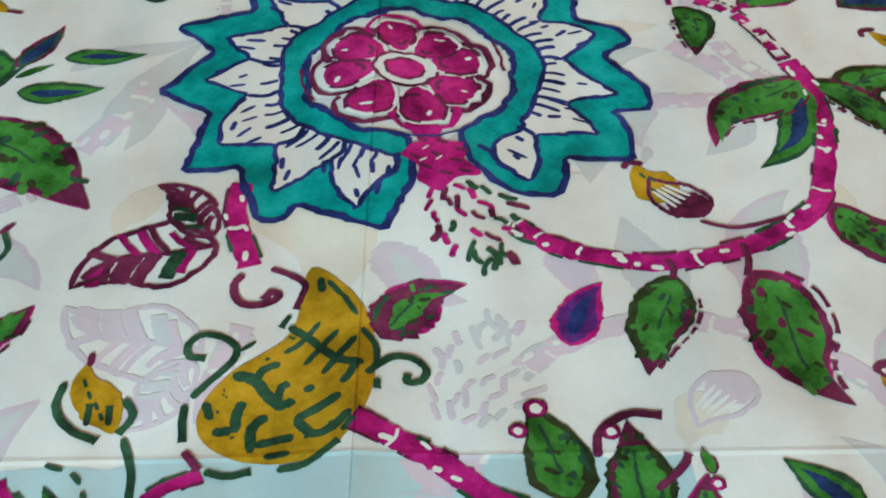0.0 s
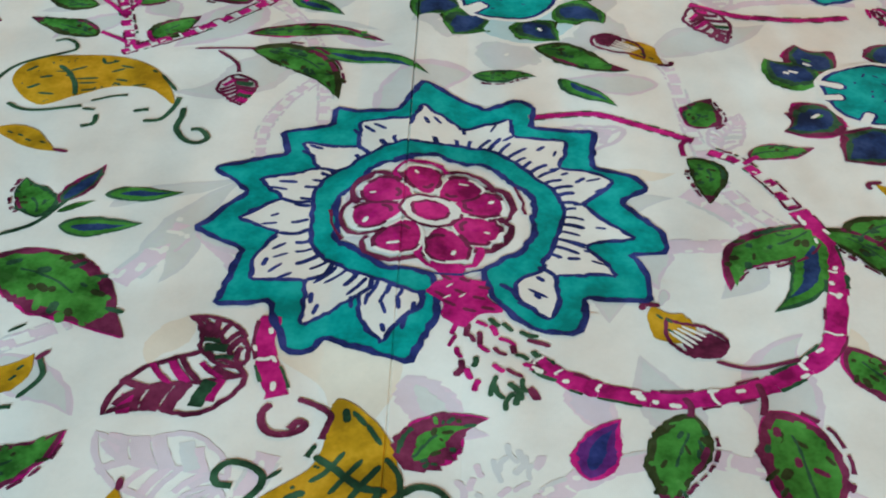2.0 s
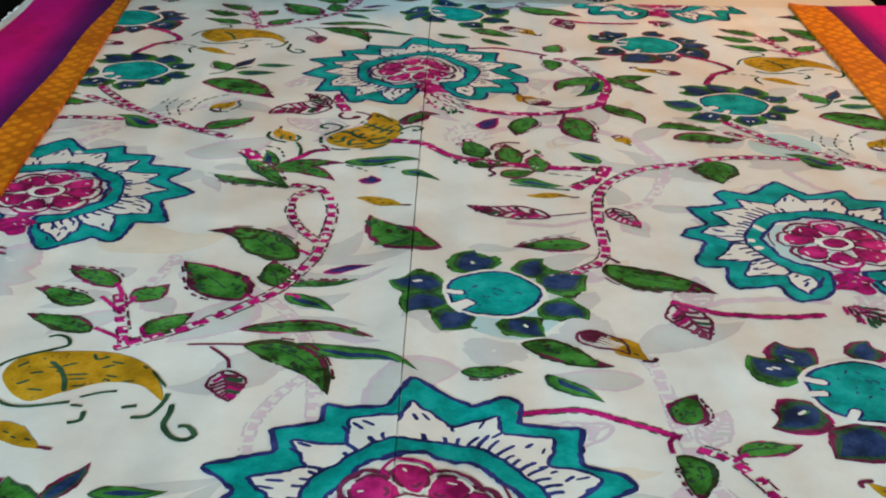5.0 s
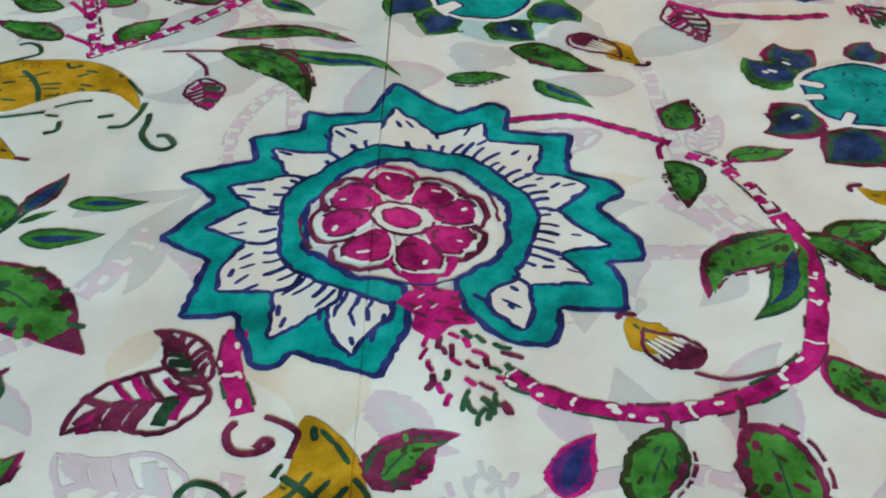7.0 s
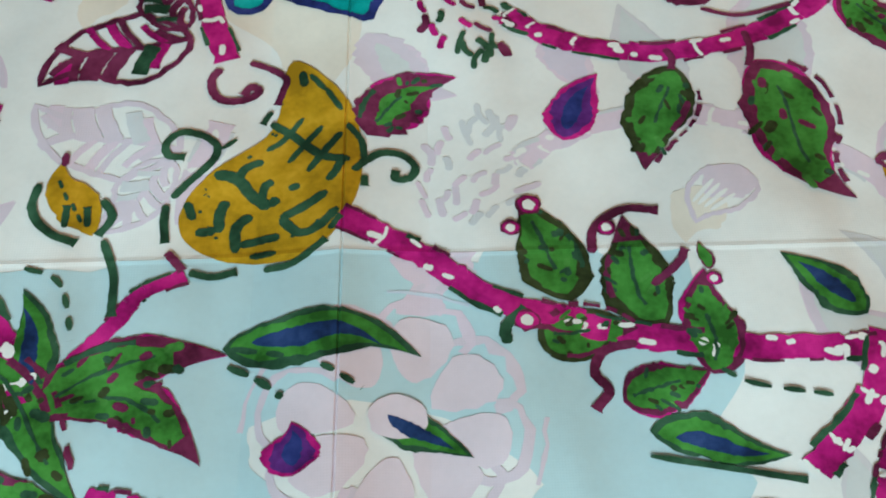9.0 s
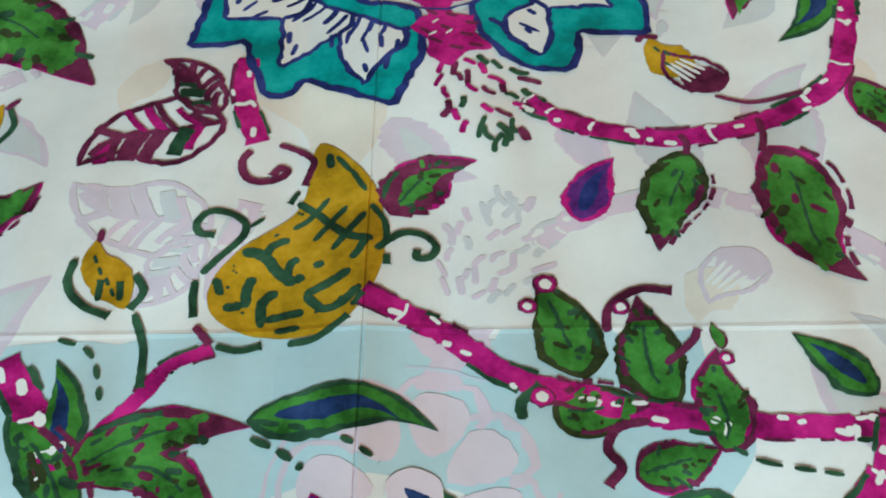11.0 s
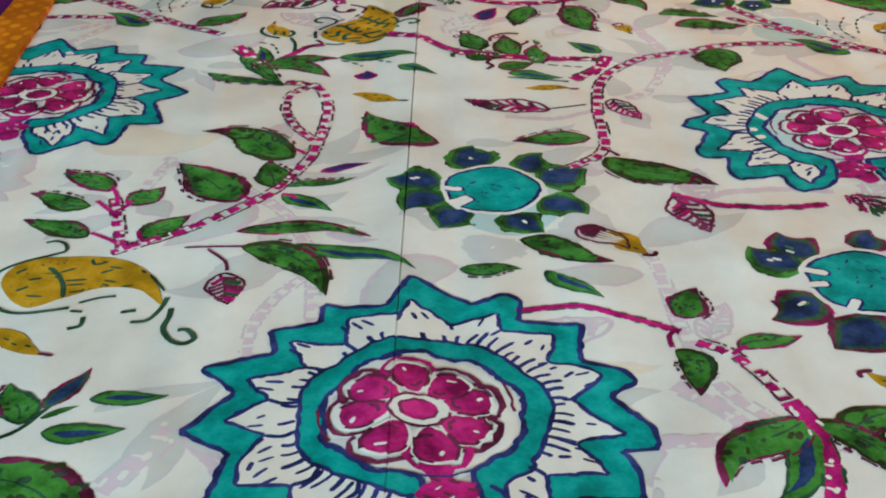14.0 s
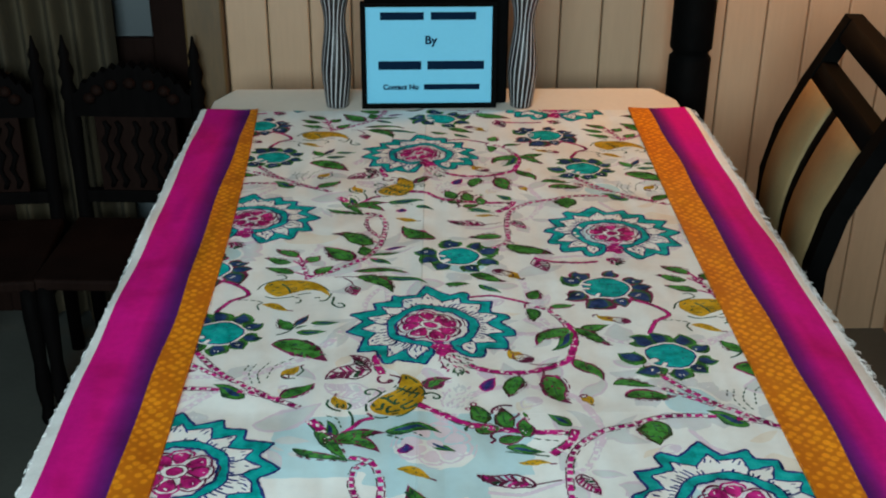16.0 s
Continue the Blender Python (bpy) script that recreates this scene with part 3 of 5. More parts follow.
def teal_flower(centre, r, reach, count, turn, tall=1.0, rim="B"):
    rng = np.random.default_rng(int(abs(centre[0]) + abs(centre[1])))
    c = np.array(centre, float)
    for i in range(count):
        a = radians(turn + i * 360 / count + rng.uniform(-9, 9))
        u = np.array([math.cos(a), math.sin(a) * tall])
        k = reach * rng.uniform(0.95, 1.16)
        leaf(tuple(c + u * r * 1.06), tuple(c + u * k + np.array([-u[1], u[0]]) * r * rng.uniform(-0.5, 0.5)), rng.uniform(0.9, 1.25), rim if rng.random() < 0.7 else "B", rng.uniform(-0.22, 0.22))
    shapes = []
    rim = np.array([c + np.array([math.cos(q), math.sin(q) * tall]) * r * (1 + 0.03 * math.sin(5 * q + 1) + rng.uniform(-0.015, 0.015)) for q in np.linspace(0, 2 * math.pi, 56)[:-1]])
    shapes.append((c + (rim - c) * 1.13, "white", 3))
    shapes.append((rim, "teal", 4))
    shapes += ribbon(np.vstack([rim, rim[:1]]), 2.2, "blue", 5, rng, 0.4)
    for _ in range(16):
        q, d = rng.uniform(0, 2 * math.pi), r * 0.72 * math.sqrt(rng.random())
        p = c + np.array([math.cos(q), math.sin(q)]) * d
        shapes += stroke([p, p + rng.uniform(-1, 1, 2) * 4.4], 1.3, "blue", 5, rng)
    for _ in range(3):
        q = radians(turn + 200) + rng.uniform(-0.8, 0.8)
        u = np.array([math.cos(q), math.sin(q) * tall])
        e = c + u * r * rng.uniform(0.6, 0.75)
        shapes += stroke([e - u * 1.8, c + u * r * 1.08], 8.4, "blue", 6, rng)
        shapes += stroke([e, c + u * r * 0.9, c + u * r * 1.12], 5.6, "white", 7, rng)
    MOTIFS.append(("printed_flower", shapes))

def paisley(p, marks, scatter=0):
    rng = np.random.default_rng(int(abs(p[0][0])))
    out = ragged(closed_spline(p), rng, 4.0, 0.4)
    shapes = [(out, "yellow", 1)]
    c = out.mean(0)
    for *path, w in marks:
        shapes += stroke(path, w * 1.15, "dark", 3, rng)
    for _ in range(16):
        q = out[int(rng.integers(len(out)))]
        v = c + (q - c) * rng.uniform(0.72, 0.9)
        shapes += stroke([v, v + rng.uniform(-1, 1, 2) * 1.6], 1.4, "dark", 3, rng)
    for _ in range(scatter):
        q = out[int(rng.integers(len(out)))]
        v = c + (q - c) * rng.uniform(0.2, 0.8)
        shapes += stroke([v, v + np.array([rng.uniform(3, 8), rng.uniform(-2.5, 1.5)])], rng.uniform(1.2, 1.9), "dark", 3, rng)
    MOTIFS.append(("printed_paisley", shapes))

great_flower((0, 0))
great_flower((296, 325), 0.98, -8, -1)
fan((19, -84), (0.42, -0.9), 48)
fan((276, 222), (0.6, -0.8), 22)
teal_flower((47, 233), 30, 63, 9, 10, 1.05)
teal_flower((254, 115), 33, 66, 9, 0, 1.0, "R")
teal_flower((304, -92), 31, 62, 9, 20)
LADDER = [((-33, -141), (-32, -149), 3), ((-30, -143), (-24, -152), 2), ((-24, -151), (-18, -163), 2), ((-44, -166), (-37, -172), (-25, -184), (-15, -187), 3),
          ((-32, -165), (-39, -175), (-45, -179), 2.2), ((-25, -170), (-31, -178), (-37, -186), 2.2), ((-18, -174), (-24, -182), (-30, -191), 2.6), ((-18, -187), (-20, -192), (-23, -196), 2.8)]
SPRIGS = [((-63, -189), (-55, -192), (-50, -199), (-43, -206), 4.2), ((-46, -184), (-52, -187), (-55, -193), 3), ((-42, -194), (-45, -196), (-46, -202), 3), ((-40, -202), (-43, -205), 3.4), ((-35, -196), (-34, -199), 3.4),
          ((-72, -202), (-69, -210), 3), ((-58, -202), (-60, -208), (-60, -216), 3.4), ((-68, -216), (-61, -215), 3.4), ((-49, -209), (-54, -214), (-54, -225), 3.4), ((-39, -219), (-45, -220), (-53, -222), 3),
          ((-40, -226), (-49, -227), 2.4), ((-23, -201), (-31, -207), (-39, -211), 3.2), ((-39, -211), (-33, -218), (-27, -217), (-19, -209), 3.2)]
paisley([(-37, -135), (-18, -154), (-11, -177), (-13, -204), (-28, -227), (-56, -229), (-72, -218), (-73, -203), (-63, -187), (-43, -168)],
        LADDER + SPRIGS)
paisley([(-236, 120), (-229, 144), (-207, 149), (-177, 147), (-154, 130), (-141, 96), (-157, 112), (-177, 114), (-196, 104), (-216, 94)],
        [((-213, 137), (-206, 129), (-200, 117), (-197, 104), 2.8), ((-205, 131), (-197, 136), 1.7), ((-200, 122), (-188, 123), 1.7), ((-198, 117), (-188, 118), 1.6), ((-195, 109), (-187, 111), 1.6), ((-190, 146), (-187, 140), (-180, 143), 1.9),
         ((-182, 130), (-175, 134), 1.7), ((-178, 122), (-171, 120), 1.7), ((-159, 133), (-156, 130), 1.8), ((-153, 128), (-142, 110), 1.8), ((-230, 130), (-225, 136), 2), ((-221, 123), (-214, 125), 2), ((-225, 111), (-219, 116), 2), ((-218, 106), (-209, 105), 1.8)], 5)
leaf((-32, -312), (-32, -293), 1.0, "p", 0.0)
leaf((126, 280), (194, 236), 0.42, 'g', -0.05)
leaf((60, 166), (113, 140), 0.42, 'g', 0)
leaf((23, 132), (60, 132), 0.42, 'd', 0)
leaf((73, 130), (100, 97), 0.36, 'b', 0)
leaf((139, 80), (158, 108), 0.73, 'g', 0)
leaf((166, 49), (202, 62), 0.42, 'g', 0)
leaf((133, 48), (140, 8), 0.5, 'g', 0.14)
leaf((186, -11), (135, -58), 0.40, 'g', -0.1)
leaf((185, -15), (149, -73), 0.34, 'b', 0.14)
leaf((188, -13), (233, -65), 0.3, 'g', 0.05)
leaf((203, -35), (241, -5), 0.5, 'g', 0.2)
leaf((-85, 281), (-150, 331), 0.46, 'g', -0.08)
leaf((-115, 217), (-166, 270), 0.56, 'g', -0.07)
leaf((-199, 233), (-235, 266), 0.46, 'g', -0.03)
leaf((-206, 213), (-250, 228), 0.44, 'g', 0)
leaf((-199, 173), (-244, 195), 0.42, 'g', -0.04)
leaf((-183, 215), (-166, 241), 0.76, 'g', -0.06)
leaf((-168, 173), (-140, 199), 0.6, 'g', 0)
leaf((-93, 237), (-101, 279), 0.6, 'g', 0)
leaf((-66, 260), (-33, 275), 0.3, 'p', 0)
leaf((-87, 239), (-40, 248), 0.22, 'd', 0)
leaf((-88, 227), (-53, 206), 0.42, 'b', 0)
leaf((-111, 179), (-28, 171), 0.2, 'g', 0.12)
leaf((-106, 160), (-48, 108), 0.36, 'g', 0.15)
leaf((-75, 162), (-4, 122), 0.2, 'b', 0.1)
leaf((14, 300), (-44, 355), 0.46, 'g', 0.14)
leaf((-182, 2), (-163, 34), 0.36, 'R', 0)
leaf((-190, -11), (-201, 24), 0.62, 'd', 0)
leaf((-161, 9), (-122, 10), 0.36, 'b', 0)
leaf((-178, -17), (-138, -18), 0.44, 'b', 0)
leaf((-181, -6), (-165, 5), 0.26, 'd', 0)
leaf((-207, -50), (-129, -94), 0.50, 'g', 0.10)
leaf((-9, -175), (24, -145), 0.57, 'm', 0.14)
leaf((62, -177), (79, -144), 0.57, 'p', 0.08)
leaf((108, -141), (92, -193), 0.48, 'g', -0.06)
leaf((139, -138), (162, -208), 0.48, 'G', -0.06)
leaf((181, -98), (214, -151), 0.4, 'G', 0)
leaf((58, -248), (46, -203), 0.55, 'g', 0)
leaf((89, -259), (75, -214), 0.55, 'g', 0.04)
leaf((46, -260), (79, -263), 0.67, 'g', 0)
leaf((101, -279), (103, -237), 0.53, 'g', -0.03)
leaf((71, -288), (101, -278), 0.67, 'g', 0)
leaf((106, -237), (105, -225), 0.48, 'g', 0)
leaf((156, -257), (133, -229), 0.53, 'b', 0)
leaf((-112, -284), (-125, -238), 0.36, 'b', -0.04)
leaf((-115, -288), (-56, -263), 0.4, 'G', 0.1)
leaf((-105, -287), (-59, -303), 0.45, 'G', 0.2)
leaf((-56, -264), (8, -270), 0.36, 'b', 0.1)
leaf((-8, -288), (22, -308), 0.42, 'b', 0)
leaf((78, -299), (121, -309), 0.4, 'b', 0)
leaf((-181, -189), (-143, -153), 0.46, 'g', 0)
leaf((-223, -186), (-266, -152), 0.46, 'b', 0)
leaf((219, -164), (271, -170), 0.36, 'g', 0.12)
leaf((228, -194), (291, -198), 0.42, 'g', 0.1)
leaf((120, 311), (64, 311), 0.46, 'g', 0)
leaf((238, 486), (244, 435), 0.8, 'g', 0)
leaf((-145, 472), (-102, 413), 0.28, 'd', 0)
leaf((-166, 437), (-104, 405), 0.2, 'd', 0)
eye_spot((47, -207), 4.6)
eye_spot((40, -217), 3.4)
eye_spot((73, -218), 3.6)
eye_spot((43, -256), 4.4)
eye_spot((107, -241), 3.0)
line([(67, -229), (69, -218), (80, -210), (92, -211)], 3.4, "maroon")
line([(86, -243), (96, -234), (99, -228)], 3.0, "maroon")
line([(36, -265), (36, -258), (43, -251)], 4.0, "dark")
line([(78, -266), (67, -269), (63, -277), (67, -284), (62, -291)], 3.4, "maroon")
# hollow leaves
feather((-76, -120), (-131, -142), 0.56, -0.1)
feather((-78, -114), (-101, -81), 0.46, -0.03)
feather((94, 359), (34, 380), 0.34, 0)
feather((162, 220), (179, 175), 0.5, 0)
feather((-114, 128), (-103, 97), 0.62, 0)
feather((144, 380), (157, 342), 0.45, 0)
# yellow buds
bud((123, -106), (98, -73), 0.5, 0.5)
bud((98, 182), (136, 148), 0.36, 0.5)
bud((271, 4), (225, 25), 0.3, 0.45)
bud((-233, 69), (-194, 48), 0.4, 0.1)
bud((-103, -216), (-117, -182), 0.52, 0.1)
line([(-124, -192), (-125, -204), (-118, -214), (-108, -219)], 3.2, "dark")
line([(-113, -212), (-113, -202)], 2.6, "dark")
line([(-105, -212), (-106, -203)], 2.6, "dark")
line([(-101, -200), (-97, -208), (-101, -216)], 3.2, "dark")
bud((-51, 393), (-14, 371), 0.4, 0.05)
bud((-183, -139), (-164, -110), 0.5, 0.2)
bud((80, 403), (116, 400), 0.35, 0.05)
bud((178, -187), (186, -211), 0.6, 0.2)
# vines
vine([(86, 257), (108, 270), (128, 297), (131, 365), (141, 418), (174, 460), (215, 477), (269, 496), (351, 486), (417, 450)], 9.5)
vine([(161, 224), (191, 209), (229, 205), (258, 209)], 7)
vine([(53, 86), (87, 91), (110, 81), (139, 65)], 6)
vine([(146, 55), (160, 46), (172, 26), (180, 4)], 9)
vine([(181, 2), (187, -14), (188, -47), (182, -74), (175, -96), (163, -109), (139, -124), (104, -133), (78, -129), (60, -122), (45, -110)], 11.5)
vine([(-103, 417), (-78, 407), (-67, 364), (-71, 299), (-78, 269), (-92, 235), (-114, 208), (-142, 181), (-181, 154)], 9.5)
vine([(-73, 310), (-88, 333), (-98, 364), (-97, 392), (-86, 406)], 8)
vine([(-176, 160), (-193, 223)], 9)
vine([(-69, -82), (-70, -103), (-61, -133)], 11.5)
vine([(-19, -212), (12, -230), (28, -244), (47, -253), (75, -262), (106, -268), (134, -270), (157, -270)], 11.5)
vine([(-142, -238), (-123, -268), (-115, -287)], 15)
vine([(-181, -196), (-228, -157), (-261, -126), (-291, -84), (-313, -45)], 9)
vine([(160, -264), (150, -290), (126, -316)], 12)
vine([(289, -31), (305, 6), (327, 26), (313, 53), (282, 77)], 7)
vine([(277, -173), (302, -193), (330, -215)], 8)
vine([(-104, -268), (-92, -253), (-84, -241), (-70, -234)], 7)
# stems
for twig in ([(-178, 163), (-186, 170), (-198, 178)], [(-186, 196), (-194, 208), (-204, 220)], [(-190, 214), (-193, 228), (-199, 240)], [(-190, 205), (-184, 212), (-182, 221)],
             [(-164, 166), (-168, 173), (-170, 180)], [(-104, 220), (-108, 222), (-114, 226)], [(-78, 287), (-80, 291), (-86, 296)], [(136, 66), (132, 60), (132, 50)], [(162, 43), (166, 47), (171, 51)],
             [(105, -131), (107, -136), (106, -142)], [(137, -122), (138, -131), (136, -141)], [(-184, -192), (-186, -187), (-180, -187)], [(127, 292), (130, 290), (136, 282)], [(-88, 228), (-82, 226), (-78, 222)]):
    line(twig, 3.0, "maroon" if twig[0][0] % 2 else "magenta")
line([(122, -109), (137, -113), (158, -107)], 2.2, 'maroon')
line([(-204, -25), (-190, -16), (-180, 1), (-166, 28)], 2.6, 'dark')
line([(-139, 159), (-119, 160), (-104, 160)], 2.2, 'maroon')
line([(-125, 157), (-113, 143), (-110, 132)], 2.2, 'maroon')
line([(-64, -137), (-67, -143), (-65, -151), (-60, -154), (-53, -153), (-49, -149), (-52, -147), (-55, -151)], 3.4, 'maroon')
line([(-53, -134), (-45, -138), (-39, -144), (-40, -150), (-42, -157)], 2.8, 'maroon')
line([(-44, -160), (-47, -166)], 2.4, 'dark')
line([(-56, -173), (-62, -178)], 2, 'dark', True)
line([(-77, -200), (-72, -193), (-64, -183), (-63, -176), (-68, -171), (-76, -169), (-81, -174), (-80, -180), (-74, -181)], 3, 'dark')
line([(-14, -192), (-8, -186), (-3, -183), (4, -184), (8, -189), (6, -194), (1, -195), (1, -191)], 3, 'dark')
line([(-79, -203), (-79, -212), (-78, -220)], 3, 'dark')
line([(-77, -224), (-74, -228), (-71, -232)], 3.2, 'maroon')
line([(-16, -170), (-11, -178), (-10, -187)], 2.6, 'dark')
line([(-10, -194), (-10, -199)], 2.8, 'dark')
line([(-69, -233), (-61, -235), (-53, -233)], 2.8, 'dark')
line([(-44, -233), (-34, -231), (-23, -222)], 2.8, 'dark')
line([(-22, -218), (-18, -212)], 2.4, 'dark')
line([(-99, -218), (-94, -233), (-93, -250)], 3, 'dark')
line([(-124, -229), (-113, -234), (-108, -245), (-105, -259)], 2.4, 'dark', True)
line([(-53, -264), (-40, -267), (-25, -272), (-11, -282)], 2.6, 'dark', True)
line([(-54, -271), (-45, -276), (-36, -284)], 2.8, 'dark', True)
line([(-246, 116), (-239, 134), (-228, 144), (-215, 151), (-208, 156), (-210, 164), (-216, 168), (-222, 166)], 2.4, 'dark')
line([(-232, 95), (-223, 89), (-211, 88), (-191, 93)], 2.6, 'dark')
line([(-190, 90), (-183, 89)], 2.2, 'dark')
line([(-181, 84), (-181, 75), (-187, 72)], 2.8, 'dark')
line([(-187, 98), (-177, 103), (-168, 105)], 2.0, 'dark')
line([(-162, 88), (-154, 90)], 3.0, 'dark')
line([(-155, 78), (-146, 80), (-141, 91), (-139, 103)], 3.0, 'dark')
line([(-135, 92), (-135, 82), (-136, 71), (-130, 60), (-123, 57), (-118, 62), (-123, 70), (-128, 70)], 3.2, 'dark')
line([(-268, 83), (-253, 83), (-235, 77)], 2.2, 'dark', True)
line([(-235, 50), (-239, 65), (-233, 75)], 2.4, 'dark')
line([(-219, -152), (-226, -127), (-220, -104)], 2, 'dark', True)
line([(-210, -152), (-215, -127), (-203, -97)], 2, 'dark', True)
line([(-203, -140), (-195, -108), (-172, -87)], 2, 'dark', True)
line([(-233, -120), (-228, -104)], 2, 'dark', True)
line([(94, 362), (123, 370)], 1.8, 'maroon')
line([(68, 425), (115, 415)], 2.2, 'dark')
line([(-186, -131), (-181, -141), (-168, -140)], 2, 'dark')
line([(-167, -135), (-160, -122), (-164, -110)], 2.4, 'dark')
line([(104, -277), (114, -283), (138, -288)], 2.2, 'dark', True)

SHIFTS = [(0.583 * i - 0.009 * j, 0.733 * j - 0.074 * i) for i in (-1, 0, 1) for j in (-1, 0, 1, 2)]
INK_NAMES = list(DYES)
VIEW_SCALE, VIEW_TAPER = 0.90, 0.08   # warp fitted to the camera's view: scale lengthways, narrowing towards the far end

def lay(shapes, bm, dx, dy, mirror=False, level0=0.0):
    """Adds the shapes to bm, warped to fit the camera's view, clipped to the open field of the cloth and bent over its
    folds. True if anything is left.
    """
    pts = np.vstack([s[0] for s in shapes]) / 1000.0
    if mirror:
        pts = np.c_[pts[:, 0], -0.297 - pts[:, 1]]
    pts = pts + (dx, dy)
    pts = pts * (1.0, VIEW_SCALE) / (1 + VIEW_TAPER * pts[:, 1:])
    lo, hi = pts.min(0), pts.max(0)
    if hi[0] < X0 or lo[0] > X1 or hi[1] < Y0 or lo[1] > Y1:
        return False
    n = 0
    for count, (poly, ink, level, *own) in enumerate(shapes):
        q = pts[n:n + len(poly)]
        n += len(poly)
        z = 0.00005 * level + level0 + 0.0000031 * ((own[0] if own else count) % 13)
        dz = [abs(k % 24 - 12) * 0.0000016 for k in (own[1], own[1] + 1, own[1] + 1, own[1])] if own else [0.0] * len(q)
        vs = [bm.verts.new((x, y, z + d)) for (x, y), d in zip(q, dz)]
        f = bm.faces.new(vs)
        f.normal_update()
        if f.normal.z < 0:
            f.normal_flip()
        f.material_index = INK_NAMES.index(ink)
    bmesh.ops.remove_doubles(bm, verts=bm.verts[:], dist=1e-7)
    bmesh.ops.triangulate(bm, faces=[f for f in bm.faces if len(f.verts) > 4])
    for co, no, a, b in (((X0, 0, 0), (-1, 0, 0), lo[0], X0), ((X1, 0, 0), (1, 0, 0), -hi[0], -X1), ((0, Y0, 0), (0, -1, 0), lo[1], Y0), ((0, Y1, 0), (0, 1, 0), -hi[1], -Y1)):
        if a < b:
            bmesh.ops.bisect_plane(bm, geom=bm.verts[:] + bm.edges[:] + bm.faces[:], plane_co=co, plane_no=no, clear_outer=True)
    for co, no in CUTS:
        k = 0 if no[0] else 1
        if lo[k] - 0.025 < co[k] < hi[k] + 0.025:
            bmesh.ops.bisect_plane(bm, geom=bm.verts[:] + bm.edges[:] + bm.faces[:], plane_co=co, plane_no=no)
    for v in bm.verts:
        v.co.z += lift(v.co.x, v.co.y)
    return len(bm.faces) > 0

ghost_me = bmesh.new()
for nth, (name, shapes, *inside) in enumerate(MOTIFS):
    nudge = 0.0000027 * (nth % 17)
    for dx, dy in SHIFTS:
        bm = bmesh.new()
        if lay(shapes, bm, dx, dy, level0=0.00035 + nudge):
            whole = under(part(name, bm, [INK[k] for k in INK_NAMES], None), cloth)
            if name == "printed_spray":
                whole["kind"] = "stuff"
            for i, (sub, marks) in enumerate(inside[0] if inside else ()):
                bm = bmesh.new()
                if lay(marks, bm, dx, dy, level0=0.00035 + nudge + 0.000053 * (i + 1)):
                    part(sub, bm, [INK[k] for k in INK_NAMES], whole)
                else:
                    bm.free()
        else:
            bm.free()
        bm = bmesh.new()
        broad = [s for s in shapes + [m for q in (inside[0] if inside else ()) for m in q[1]] if s[2] <= 2 or s[1] in ("pink", "teal", "white")]
        if nth == 0:
            broad = [m for m in broad if m[1] != "white"]
        shows = nth > 1 or dx == dy == 0     # great-flower show-through is left out of the other repeats to suit the camera's view
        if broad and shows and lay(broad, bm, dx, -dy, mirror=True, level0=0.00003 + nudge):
            if nth == 0 and dx == dy == 0:
                bmesh.ops.bisect_plane(bm, geom=bm.verts[:] + bm.edges[:] + bm.faces[:], plane_co=(0, FOLD_Y, 0), plane_no=(0, 1, 0), clear_outer=True)
            tmp = bpy.data.meshes.new("tmp")
            bm.to_mesh(tmp)
            ghost_me.from_mesh(tmp)
            bpy.data.meshes.remove(tmp)
        bm.free()
# a flat pale blue patch laid on the cloth below the crosswise crease, outline fitted to the camera's view
pale_blue_patch = [(-180, -233), (-120, -230), (-60, -232), (0, -230), (60, -232), (78, -241), (84, -262), (96, -290), (103, -330), (104, -352)]
pale_blue_patch += [(-15 + 70 * math.cos(q), -352 + 66 * math.sin(q)) for q in np.linspace(0, math.pi, 15)] + [(-182, -352)]
bm = bmesh.new()
if lay([(ragged(np.array(pale_blue_patch, float), np.random.default_rng(3), 8.0, 1.6), "teal", 1)], bm, 0, 0, level0=0.00002):
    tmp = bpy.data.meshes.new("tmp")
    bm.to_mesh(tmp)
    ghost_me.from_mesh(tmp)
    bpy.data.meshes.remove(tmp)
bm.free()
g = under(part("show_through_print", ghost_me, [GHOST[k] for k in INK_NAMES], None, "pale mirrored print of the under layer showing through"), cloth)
g["kind"] = "stuff"

# ---------------------------------------------------------------- woven side borders
def brocade():
    m = fabric("orange_brocade", (0.80, 0.275, 0.012), 0.12)
    t = m.node_tree
    b = t.nodes["Principled BSDF"]
    ramp = b.inputs["Base Color"].links[0].from_node
    g = t.nodes.new("ShaderNodeNewGeometry")
    mp = t.nodes.new("ShaderNodeMapping")
    mp.inputs["Rotation"].default_value = (0, 0, radians(45))
    mp.inputs["Scale"].default_value = (85, 85, 85)
    t.links.new(g.outputs["Position"], mp.inputs["Vector"])
    v = t.nodes.new("ShaderNodeTexVoronoi")
    v.inputs["Scale"].default_value, v.inputs["Randomness"].default_value = 1.0, 0.35
    t.links.new(mp.outputs[0], v.inputs["Vector"])
    r = t.nodes.new("ShaderNodeValToRGB")
    r.color_ramp.elements[0].position, r.color_ramp.elements[1].position = 0.34, 0.5
    t.links.new(v.outputs["Distance"], r.inputs["Fac"])
    mix = t.nodes.new("ShaderNodeMix")
    mix.data_type = "RGBA"
    mix.inputs["B"].default_value = (0.56, 0.155, 0.008, 1)
    t.links.new(r.outputs["Color"], mix.inputs["Factor"])
    t.links.new(ramp.outputs["Color"], mix.inputs["A"])
    t.links.new(mix.outputs["Result"], b.inputs["Base Color"])
    b.inputs["Roughness"].default_value = 0.55
    return m
M_ORANGE = brocade()
